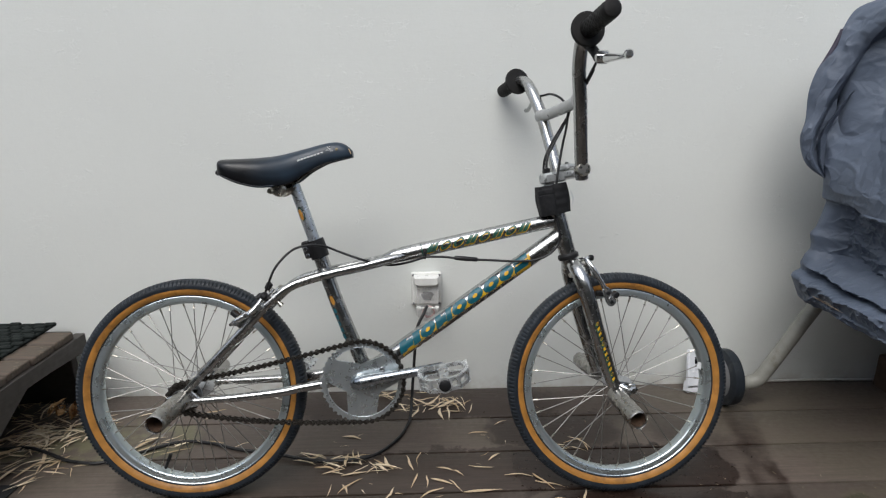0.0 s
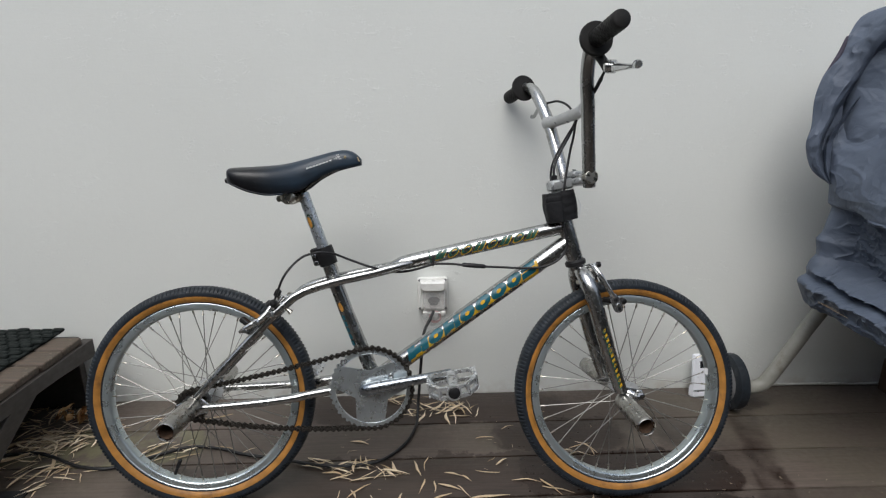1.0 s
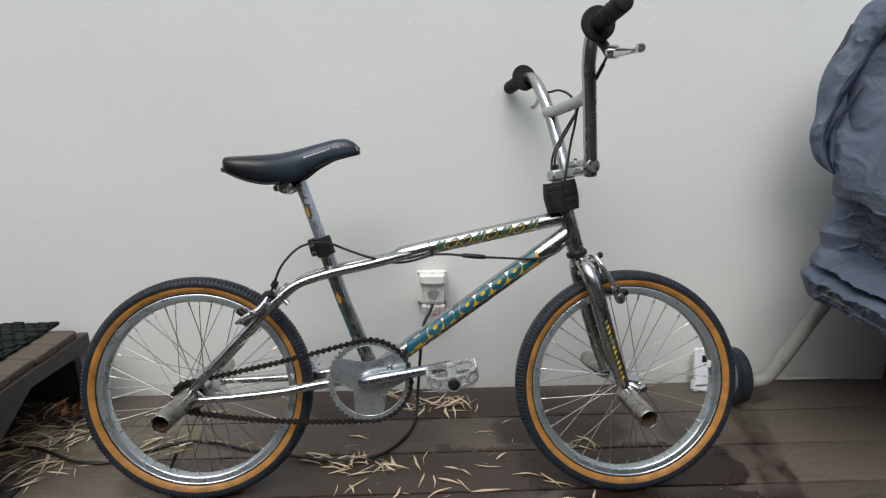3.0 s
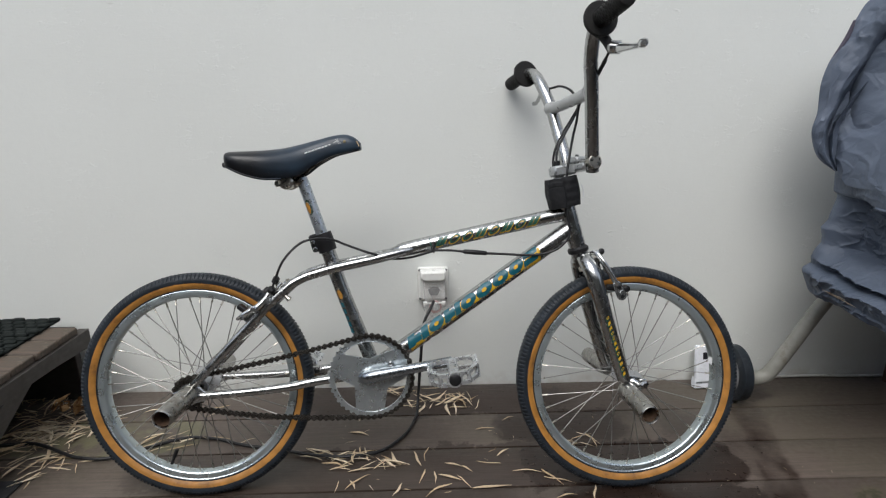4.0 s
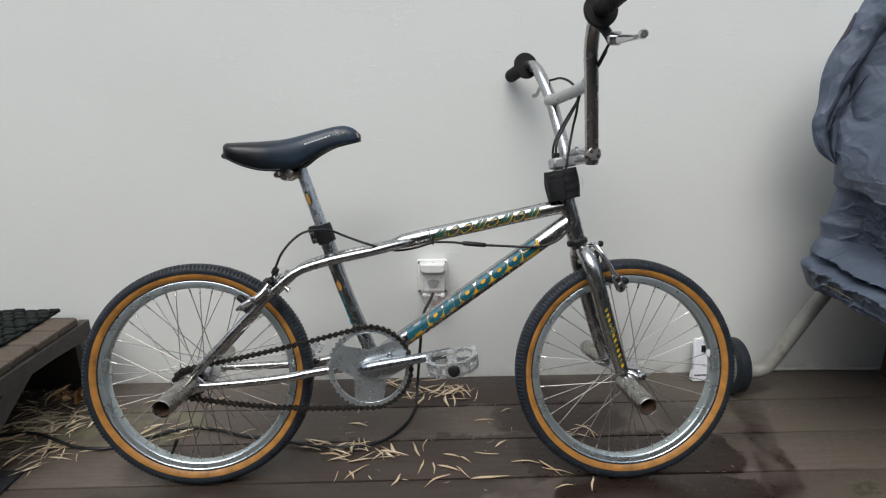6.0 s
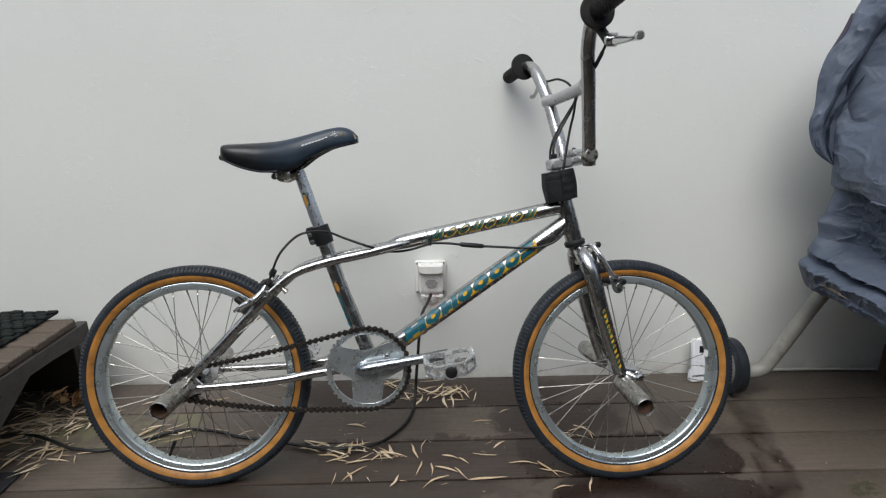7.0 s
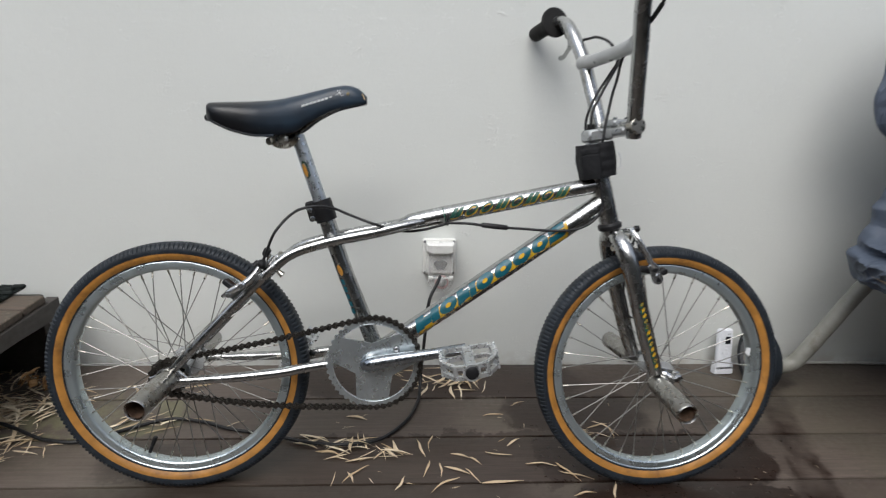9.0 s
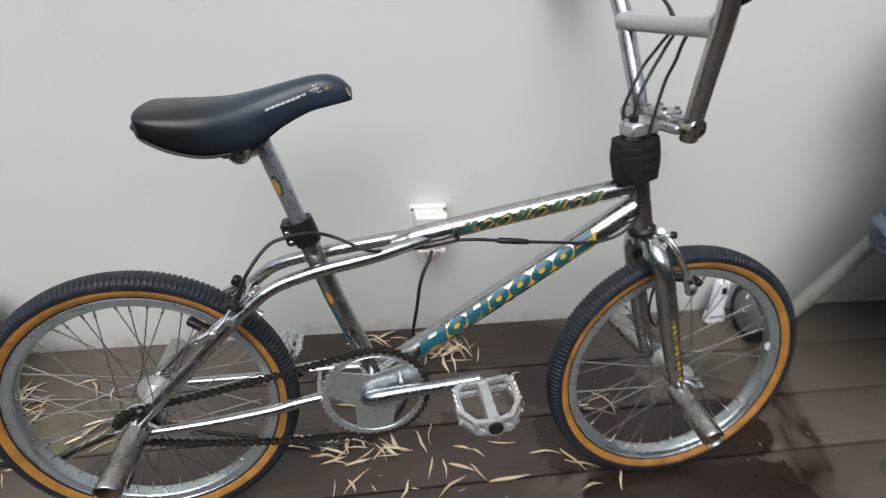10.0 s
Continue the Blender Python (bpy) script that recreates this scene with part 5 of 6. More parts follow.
def platform_pedal(m):
    """A cast cage pedal: bowed end plates, four ribs, a spindle barrel, toothed edges. u fore-aft, v along the spindle, w up."""
    geos = []
    outer = [(-0.046, 0.006), (-0.040, 0.0), (0.040, 0.0), (0.046, 0.006), (0.050, 0.030), (0.047, 0.064), (0.030, 0.090), (0.014, 0.094), (-0.014, 0.094), (-0.030, 0.090), (-0.047, 0.064), (-0.050, 0.030)]
    n = len(outer)
    for w0, w1 in ((-0.0125, -0.0055), (0.0055, 0.0125)):
        pts, faces = [], []
        for shrink, w in ((1.0, w0), (1.0, w1), (0.84, w1), (0.84, w0)):
            for u, v in outer:
                pts.append((u * shrink, 0.047 + (v - 0.047) * shrink, w))
        for i in range(4):
            h = (i + 1) % 4
            for k in range(n):
                j = (k + 1) % n
                faces.append((i * n + k, i * n + j, h * n + j, h * n + k))
        geos.append((pts, faces))
    for u, v in ((-0.046, 0.010), (0.046, 0.010), (-0.047, 0.058), (0.047, 0.058), (-0.028, 0.087), (0.028, 0.087), (-0.049, 0.034), (0.049, 0.034)):
        geos.append(rod((u * 0.97, v, -0.011), (u * 0.97, v, 0.011), 0.0042, 8))
    geos.append(lathe((0, 0.0, 0), (0, 0.096, 0), [(0, 0.0105), (0.1, 0.0115), (0.5, 0.0100), (0.86, 0.0120), (0.95, 0.0155), (1, 0.0150)], 22))
    for w in (-0.009, 0.009):
        geos.append(box((-0.008, 0.004, w - 0.003), (0.008, 0.092, w + 0.003), 0.001))
    for s in (-1, 1):
        for k in range(5):
            v = 0.012 + 0.0115 * k
            geos.append(box((s * 0.0485 - 0.0025, v - 0.003, 0.011), (s * 0.0485 + 0.0025, v + 0.003, 0.0155), 0.0008))
            geos.append(box((s * 0.0485 - 0.0025, v - 0.003, -0.0155), (s * 0.0485 + 0.0025, v + 0.003, -0.011), 0.0008))
    ob = part("pedal", moved(join(*geos), m), PEDAL_ALLOY, bike, "dull cast alloy platform pedal")
    part("dust_cap", moved(lathe((0, 0.0945, 0), (0, 0.0995, 0), [(0, 0.0118), (0.6, 0.0112), (1, 0.007)], 20), m), BLACK, ob, "black dust cap")
    part("spindle", moved(rod((0, -0.014, 0), (0, 0.004, 0), 0.0072), m), CHROME, ob)
    return ob


platform_pedal(Matrix.Translation(near_end + Vector((0.0, -0.014, -0.001))) @ Matrix.Rotation(radians(-9), 4, "Y") @ pose(0, 0, 0, 0, 0, 180) @ pose(0, 0, 0, 0, 0, 0))
platform_pedal(Matrix.Translation(far_end + Vector((0, 0.014, 0))) @ Matrix.Rotation(radians(-52), 4, "Y"))
part("freewheel", join(*[ring([(0.010, y0), (0.010, y1)] + [(0.0300, y1), (0.0300, y0)], 64, (lambda k, i: 0.0042 if i >= 2 and k % 4 in (1, 2) else 0.0)) for y0, y1 in ((-0.0490, -0.0450),)],
                       lathe((0, -0.0555, 0), (0, -0.036, 0), [(0, 0.016), (0.1, 0.021), (0.9, 0.022), (1, 0.017)], 28)), BLACK_STEEL, bike, "oily black freewheel sprocket")


def chain_geo():
    """Links along the loop round sprocket and chainring, with rollers."""
    y, rb, rs = -0.047, 0.0890, 0.0325
    c = Vector((BB[0] + 0.002, BB[1]))
    loop = []
    d = c.length
    tilt = math.atan2(c.y, c.x)
    off = math.asin((rb - rs) / d)
    top, bot = tilt + math.pi / 2 + off, tilt - math.pi / 2 - off
    for k in range(40):
        a = bot + (top - bot) * k / 39
        loop.append((c.x + rb * math.cos(a), c.y + rb * math.sin(a)))
    for k in range(1, 24):
        t = k / 24
        p0, p1 = Vector(loop[39]), Vector((rs * math.cos(top), rs * math.sin(top)))
        q = p0.lerp(p1, t)
        loop.append((q.x, q.y - 0.004 * math.sin(math.pi * t)))
    for k in range(20):
        a = top + (bot + 2 * math.pi - top) * k / 19
        loop.append((rs * math.cos(a), rs * math.sin(a)))
    p0, p1 = Vector(loop[-1]), Vector(loop[0])
    for k in range(1, 24):
        t = k / 24
        q = p0.lerp(p1, t)
        loop.append((q.x, q.y - 0.010 * math.sin(math.pi * t)))
    pts = np.array(loop + [loop[0]])
    lens = np.r_[0, np.cumsum(np.linalg.norm(np.diff(pts, axis=0), axis=1))]
    count = 2 * round(lens[-1] / 0.0127 / 2)
    s = np.linspace(0, lens[-1], count + 1)
    xs, zs = np.interp(s, lens, pts[:, 0]), np.interp(s, lens, pts[:, 1])
    geos = []
    for k in range(count):
        a, b = (xs[k], zs[k]), (xs[k + 1], zs[k + 1])
        gap = 0.0038 if k % 2 else 0.0026
        mid = ((a[0] + b[0]) / 2, (a[1] + b[1]) / 2)
        ang = math.atan2(b[1] - a[1], b[0] - a[0])
        nx, nz = -math.sin(ang) * 0.0020, math.cos(ang) * 0.0020
        plate = bar_link(a, b, 0.0056, 0.0056, 0, 5)
        plate = plate[:6] + [(mid[0] - nx, mid[1] - nz)] + plate[6:] + [(mid[0] + nx, mid[1] + nz)]
        for s2 in (-1, 1):
            geos.append(slab(plate, 0.0011, 0.0, on_side(y + s2 * gap + 0.0005)))
        geos.append(rod((a[0], y - 0.0052, a[1]), (a[0], y + 0.0052, a[1]), 0.0030, 8))
    return join(*geos)


tagged(part("chain", chain_geo(), BLACK_STEEL, bike, "oily dark roller chain"), kind="stuff")

# -- bars, stem, pad --
def br(p):
    return tuple(BARS @ Vector(p))


bars = part("handlebar", join(tube([br((0.8360, -0.083, 0.4665)), br((0.8365, 0.0, 0.4680)), br((0.8360, 0.083, 0.4665))], 0.0111, 20, 2),
                              *[lathe(br((0.8360, s * 0.0845, 0.4665)), br((0.8360, s * 0.060, 0.4665)), [(0, 0.0110), (0.05, 0.0140), (0.30, 0.0140), (0.34, 0.0111), (1, 0.0111)], 22) for s in (-1, 1)]), CHROME, bike, "chrome base bar through the stem")
part("end_cap", lathe(br((0.8360, -0.0858, 0.4665)), br((0.8360, -0.0660, 0.4665)), [(0, 0.0130), (0.06, 0.0142), (1, 0.0142)], 28), DULL_CHROME, bars, "worn steel end of the base bar")
UPRIGHT = {-1: [(0.8490, -0.056, 0.4500), (0.8460, -0.063, 0.4780), (0.8370, -0.086, 0.5450), (0.8285, -0.109, 0.6080), (0.8215, -0.125, 0.6550), (0.8195, -0.143, 0.6920), (0.8190, -0.165, 0.7090), (0.8190, -0.190, 0.7140), (0.8250, -0.245, 0.7165)],
           1: [(0.8240, 0.048, 0.4560), (0.8200, 0.056, 0.4900), (0.8090, 0.080, 0.5500), (0.7990, 0.102, 0.6040), (0.7860, 0.126, 0.6500), (0.7770, 0.148, 0.6790), (0.7690, 0.168, 0.6930), (0.7590, 0.190, 0.6975), (0.7420, 0.235, 0.6920)]}
for s in (-1, 1):
    up = part("upright", tube(UPRIGHT[s], [0.0130] + [0.0136] * 5 + [0.0124, 0.0113, 0.0111], 22, 7), CHROME, bars, "chrome upright tube")
    g0, g1 = (Vector((0.8190, -0.182, 0.7140)), Vector((0.8280, -0.292, 0.7178))) if s < 0 else (Vector((0.7570, 0.182, 0.6965)), Vector((0.7320, 0.273, 0.6872)))
    way = g1 - g0
    grip = part("grip", lathe(g0, g1, [(0, 0.0165), (0.06, 0.0160), (0.45, 0.0157), (0.85, 0.0164), (0.95, 0.0162), (0.985, 0.0145), (1.0, 0.0105)], 26), GRIP, bike, "black patterned rubber grip")
    part("grip_flange", lathe(g0 - way * 0.01, g0 + way * 0.065, [(0, 0.016), (0.05, 0.0295), (0.3, 0.0315), (0.7, 0.0315), (0.95, 0.0295), (1, 0.017)], 34), GRIP, grip, "round rubber flange")
    lumps, turn = [], way.to_track_quat("Z", "Y").to_matrix()
    for i in range(13):
        for k in range(12):
            a = 2 * math.pi * (k + 0.5 * (i % 2)) / 12
            side = turn @ Vector((math.cos(a), math.sin(a), 0))
            c = g0 + way * (0.16 + 0.72 * i / 12)
            lumps.append(lathe(c + side * 0.0154, c + side * 0.0166, [(0, 0.0032), (0.7, 0.0028), (1, 0.0014)], 5))
    tagged(part("grip_pattern", join(*lumps), GRIP, grip), kind="stuff")
part("crossbar", tube([(0.8300, -0.099, 0.6040), (0.8275, -0.084, 0.6030), (0.8250, -0.066, 0.6015), (0.8160, 0.0, 0.6000), (0.8050, 0.068, 0.5990), (0.8020, 0.085, 0.5995), (0.7990, 0.100, 0.6000)], [0.0170, 0.0140, 0.0124, 0.0122, 0.0124, 0.0140, 0.0170], 20, 5, True, 1.05), GREY_COAT, bars, "dull painted crossbar")
stem = part("stem", join(lathe(HEAD + HEAD_WAY * 0.118, HEAD + HEAD_WAY * 0.176, [(0, 0.0112), (0.9, 0.0112), (1, 0.009)], 20),
                         moved(box((-0.020, -0.019, -0.013), (0.030, 0.019, 0.010), 0.004), BARS @ Matrix.Translation((0.7965, 0, 0.4560)) @ Matrix.Rotation(radians(-8), 4, "Y")),
                         moved(box((-0.016, -0.058, -0.016), (0.020, 0.058, -0.0015), 0.0035), BARS @ Matrix.Translation((0.8365, 0, 0.4690))),
                         moved(box((-0.016, -0.027, 0.0015), (0.020, 0.027, 0.0145), 0.0035), BARS @ Matrix.Translation((0.8365, 0, 0.4690)))), STEM_ALLOY, bike, "dull grey cast alloy handlebar stem")
for x in (-0.010, 0.013):
    for y in (-0.019, 0.019):
        p = BARS @ Vector((0.8365 + x, y, 0.4820))
        part("stem_bolt", rod(p, BARS @ Vector((0.8365 + x, y, 0.4875)), 0.0042, 10, 0.3), CHROME, stem)


def head_pad():
    """A padded webbing wrap strapped round the head tube: a soft, squared sleeve with a bulging middle and puckered rims."""
    pts, faces, n, rows = [], [], 112, 33
    for i in range(rows):
        f = i / (rows - 1)
        for k in range(n):
            a = 2 * math.pi * k / n
            c, s = math.cos(a), math.sin(a)
            r = 0.0345 / max(abs(c) ** 3 + abs(s) ** 3, 1e-6) ** (1 / 3)
            r *= 0.955 + 0.07 * math.sin(math.pi * f) + 0.035 * noise.noise(Vector((c * 2.2, s * 2.2, f * 2.6)))
            if 3.75 < a < 4.62:
                r += 0.0024 - 0.0016 * (f > 0.90) - 0.0010 * (0.70 < f < 0.73)
            elif 4.70 < a < 5.75:
                r += 0.0006 * math.sin(2 * math.pi * 3.6 * f + 0.8 * c) - 0.0008
            lift = 0.003 * noise.noise(Vector((c * 1.8, s * 1.8, 4.0)))
            pts.append((r * c, r * s * 0.92, -0.0315 + 0.063 * f + lift))
    for i in range(rows - 1):
        for k in range(n):
            j = (k + 1) % n
            faces.append((i * n + k, i * n + j, (i + 1) * n + j, (i + 1) * n + k))
    faces += [tuple(range(n - 1, -1, -1)), tuple((rows - 1) * n + k for k in range(n))]
    return moved((pts, faces), Matrix.Translation((0.801, -0.002, 0.4085)) @ Matrix.Rotation(radians(-9), 4, "Y"))


pad = part("head_pad", head_pad(), FABRIC, bike, "black padded fabric wrap on head tube")
part("pad_tag", tube([(0.833, -0.030, 0.425), (0.8375, -0.031, 0.415), (0.838, -0.030, 0.400), (0.834, -0.028, 0.393)], 0.0012, 8, 5), WHITE_PRINT, pad, "thin white loop on wrap")

# -- levers --
lever = part("brake_lever", join(tube([(0.8195, -0.158, 0.7060), (0.830, -0.166, 0.6900), (0.839, -0.172, 0.6740), (0.842, -0.176, 0.6640)], [0.0140, 0.0092, 0.0088, 0.0080], 14, 4),
                                 rod((0.846, -0.166, 0.668), (0.847, -0.192, 0.664), 0.0098, 14, 0.3)), BLACK, bike, "black lever bracket")
part("lever_barrel", join(rod((0.836, -0.178, 0.667), (0.858, -0.190, 0.664), 0.0120, 18, 0.4)), CHROME, lever, "polished lever pivot")
part("lever_blade", tube([(0.848, -0.182, 0.6640), (0.856, -0.205, 0.6600), (0.861, -0.230, 0.6550), (0.862, -0.255, 0.6510), (0.861, -0.270, 0.6495)], [0.0098, 0.0074, 0.0054, 0.0052, 0.0058], 14, 5, True), CAST, lever, "polished brake lever blade")
part("lever_ball", lathe((0.862, -0.263, 0.6500), (0.860, -0.281, 0.6490), [(0, 0.004), (0.2, 0.0070), (0.5, 0.0080), (0.85, 0.0074), (1, 0.005)], 16), CAST, lever)
far = part("brake_lever", tube([(0.772, 0.176, 0.694), (0.782, 0.182, 0.680), (0.792, 0.188, 0.668)], [0.0130, 0.0090, 0.0080], 12, 4), BLACK, bike)
part("lever_blade", tube([(0.792, 0.188, 0.668), (0.800, 0.212, 0.655), (0.800, 0.238, 0.645), (0.797, 0.258, 0.637), (0.794, 0.270, 0.638)], [0.0070, 0.0058, 0.0048, 0.0048, 0.0055], 12, 5), CHROME, far, "polished brake lever blade")

# -- brake calipers --
rear = part("rear_brake", join(tube([(0.111, -0.060, 0.160), (0.124, -0.064, 0.168), (0.140, -0.064, 0.177), (0.158, -0.061, 0.187), (0.170, -0.057, 0.200), (0.179, -0.053, 0.213)], [0.0036, 0.0058, 0.0066, 0.0068, 0.0060, 0.0056], 16, 6),
                               slab(bar_link((0.130, 0.161), (0.174, 0.196), 0.0100, 0.0105, 0), 0.0070, 0.002, on_side(-0.049)),
                               lathe((0.174, -0.046, 0.196), (0.174, -0.066, 0.196), [(0, 0.0105), (0.6, 0.0105), (0.75, 0.0085), (1, 0.0060)], 20)), CAST, bike, "chrome rear brake caliper")
for x0, z0, x1, z1, y, r in ((0.183, 0.199, 0.203, 0.232, -0.047, 0.0036), (0.191, 0.195, 0.213, 0.226, -0.043, 0.0036), (0.187, 0.198, 0.209, 0.231, -0.036, 0.0040)):
    part("spring_bar", tube([(x0, y, z0), ((x0 + x1) / 2 - 0.002, y - 0.002, (z0 + z1) / 2 + 0.001), (x1, y, z1)], r, 10, 3), CAST, rear)
part("caliper_plate", slab(bar_link((0.196, 0.206), (0.212, 0.232), 0.0075, 0.0060, 0), 0.0040, 0.001, on_side(-0.030)), DULL_CHROME, rear)
part("caliper_arm", tube([(0.112, 0.060, 0.160), (0.140, 0.062, 0.177), (0.160, 0.055, 0.190), (0.172, 0.035, 0.208), (0.177, 0.012, 0.222), (0.177, 0.004, 0.226)], [0.0050, 0.0078, 0.0080, 0.0070, 0.0058, 0.0054], 14, 6), CAST, rear)
part("arm_bolt", rod((0.150, -0.064, 0.183), (0.150, -0.078, 0.183), 0.0066, 12, 0.3), CAST, rear)
part("adjuster_cap", rod((0.172, 0.006, 0.222), (0.180, 0.002, 0.236), 0.0072, 12, 0.3), BLACK, rear, "black adjuster cap")
part("cable_clamp", lathe((0.179, -0.040, 0.214), (0.184, -0.062, 0.220), [(0, 0.0060), (0.2, 0.0085), (0.6, 0.0092), (0.85, 0.0075), (1, 0.003)], 16), BLACK, rear, "black cable clamp bolt")
part("cable_clamp", rod((0.166, -0.046, 0.211), (0.176, -0.044, 0.220), 0.0070, 12, 0.3), BLACK, rear, "black cable clamp bolt")
part("brake_pad", box((-0.024, -0.008, -0.006), (0.024, 0.008, 0.006), 0.003, Matrix.Translation((0.1210, -0.024, 0.166)) @ Matrix.Rotation(radians(40), 4, "Y")), BLACK, rear, "black brake block")
part("pad_post", rod((0.124, -0.020, 0.164), (0.124, -0.070, 0.164), 0.0052, 10, 0.2), CAST, rear)
fb = part("front_brake", join(tube([(0.861, -0.024, 0.2790), (0.867, -0.036, 0.2770), (0.877, -0.047, 0.2604), (0.8921, -0.051, 0.2360), (0.9040, -0.052, 0.2150), (0.9090, -0.050, 0.2050)], [0.0048, 0.0060, 0.0066, 0.0060, 0.0062, 0.0056], 14, 5, True, 0.7),
                              slab(bar_link((0.9060, 0.2120), (0.9165, 0.1890), 0.0090, 0.0108, 0), 0.0050, 0.0014, on_side(-0.050)),
                              tube([(0.858, -0.010, 0.2735), (0.868, -0.022, 0.2790), (0.880, -0.020, 0.2800)], 0.0046, 10, 4)), CAST, bike, "chrome front brake caliper")
part("arm_bolt", rod((0.9086, -0.055, 0.2077), (0.9086, -0.0590, 0.2077), 0.0044, 12, 0.2), BLACK, fb, "dark slot bolt")
part("spring_bar", tube([(0.872, -0.040, 0.272), (0.880, -0.036, 0.256), (0.886, -0.036, 0.238)], 0.0026, 8, 4), DULL_CHROME, fb)
part("caliper_arm", tube([fk((0.886, 0.020, 0.2690)), fk((0.892, 0.040, 0.2520)), fk((0.900, 0.050, 0.2300)), fk((0.912, 0.048, 0.1950))], 0.0060, 12, 5), CAST, fb)
part("arm_bolt", rod((0.9150, -0.050, 0.1965), (0.9150, -0.0590, 0.1965), 0.0048, 6, 0.2), CAST, fb)
part("bolt_slot", rod((0.9178, -0.0535, 0.1868), (0.9178, -0.0557, 0.1868), 0.0040, 12, 0.1), BLACK, fb, "dark slot in the arm")
part("pad_stud", rod((0.9270, -0.040, 0.2030), (0.9275, -0.0560, 0.2030), 0.0068, 14, 0.3), BLACK, fb, "black pad holder")
part("adjuster_cap", rod((0.876, -0.024, 0.2805), (0.886, -0.022, 0.2800), 0.0066, 12, 0.3), BLACK, fb, "black adjuster cap")
part("mount_bolt", rod(fk((0.856, 0.0, 0.2600)), fk((0.880, 0.0, 0.2630)), 0.0060, 12, 0.2), DULL_CHROME, fb)
for s in (-1, 1):
    part("brake_pad", moved(box((-0.024, -0.007, -0.006), (0.024, 0.007, 0.006), 0.003, Matrix.Translation((0.914, s * 0.0235, 0.1985)) @ Matrix.Rotation(radians(9), 4, "Y")), FORK), BLACK, fb, "black brake block")
part("fork_boss", rod(fk((0.8385, -0.028, 0.2430)), fk((0.832, -0.030, 0.2415)), 0.0060, 12, 0.2), DULL_CHROME, bike)

# -- cables --
TO_BIKE = BIKE.inverted()


def wb(*points):
    """Places in the yard, as places on the bicycle."""
    return [tuple(TO_BIKE @ Vector(p)) for p in points]


part("brake_cable", tube([(0.183, -0.050, 0.222)] + wb((-0.217, 1.284, 0.486), (-0.199, 1.278, 0.524), (-0.183, 1.290, 0.545), (-0.166, 1.303, 0.559), (-0.150, 1.306, 0.566), (-0.126, 1.314, 0.568),
                         (-0.099, 1.324, 0.562), (-0.073, 1.330, 0.549), (-0.024, 1.310, 0.537)) + [(0.43, -0.004, 0.272), (0.470, -0.006, 0.274), (0.52, -0.017, 0.2885)], 0.0026, 10, 6), CABLE, bike, "black brake cable")
part("brake_cable", tube([(0.515, -0.017, 0.2895), (0.560, -0.019, 0.2885), (0.605, -0.020, 0.2830), (0.66, -0.021, 0.2795), (0.723, -0.024, 0.2760), (0.765, -0.025, 0.2800), (0.795, -0.024, 0.2950), (0.812, -0.022, 0.3200), (0.808, -0.022, 0.352), (0.800, -0.020, 0.385)], 0.0026, 10, 6), CABLE, bike, "black brake cable")
part("cable_joint", lathe((0.583, -0.0195, 0.2862), (0.634, -0.0205, 0.2812), [(0, 0.003), (0.05, 0.0048), (0.5, 0.0052), (0.95, 0.0048), (1, 0.003)], 14), BLACK, bike, "black cable splitter barrel")
part("cable_band", tube([(0.520, -0.0165, 0.305), (0.520, -0.0185, 0.298), (0.520, -0.016, 0.288), (0.520, 0.0, 0.2835)], 0.0022, 8, 4), BLACK, bike)
part("brake_cable", tube([(0.840, -0.172, 0.660), (0.837, -0.150, 0.645), (0.838, -0.105, 0.627), (0.836, -0.075, 0.616)] + wb((0.418, 1.370, 0.832), (0.4145, 1.376, 0.795), (0.410, 1.380, 0.7655), (0.402, 1.370, 0.722), (0.396, 1.360, 0.686), (0.394, 1.360, 0.660)), 0.0026, 10, 6), CABLE, bike, "black brake cable")
part("cable_ferrule", tube([(0.8385, -0.158, 0.650), (0.837, -0.140, 0.640), (0.837, -0.120, 0.632)], 0.0038, 10, 3), BLACK, bike)
for lower in (wb((0.433, 1.440, 0.828), (0.421, 1.442, 0.800), (0.402, 1.440, 0.768), (0.3835, 1.424, 0.735), (0.3805, 1.426, 0.706), (0.382, 1.415, 0.680)),
              wb((0.432, 1.430, 0.829), (0.4185, 1.420, 0.800), (0.400, 1.408, 0.770), (0.3815, 1.392, 0.737), (0.3785, 1.385, 0.712), (0.3805, 1.380, 0.680))):
    part("brake_cable", tube([(0.786, 0.180, 0.668), (0.802, 0.130, 0.6515), (0.8150, 0.075, 0.6460), (0.8330, 0.046, 0.6290)] + lower, 0.0026, 10, 6), CABLE, bike, "black brake cable")
part("cable_boot", rod(*wb((0.3805, 1.382, 0.686), (0.3785, 1.385, 0.714)), 0.0074, 12, 0.2), BLACK, bike)
part("fork_cable", tube([fk((0.880, -0.018, 0.2640)), fk((0.862, -0.020, 0.150)), fk((0.880, -0.02, 0.105)), fk((0.905, 0.012, 0.125)), fk((0.89, 0.045, 0.20))], 0.0022, 8, 6), CABLE, bike)


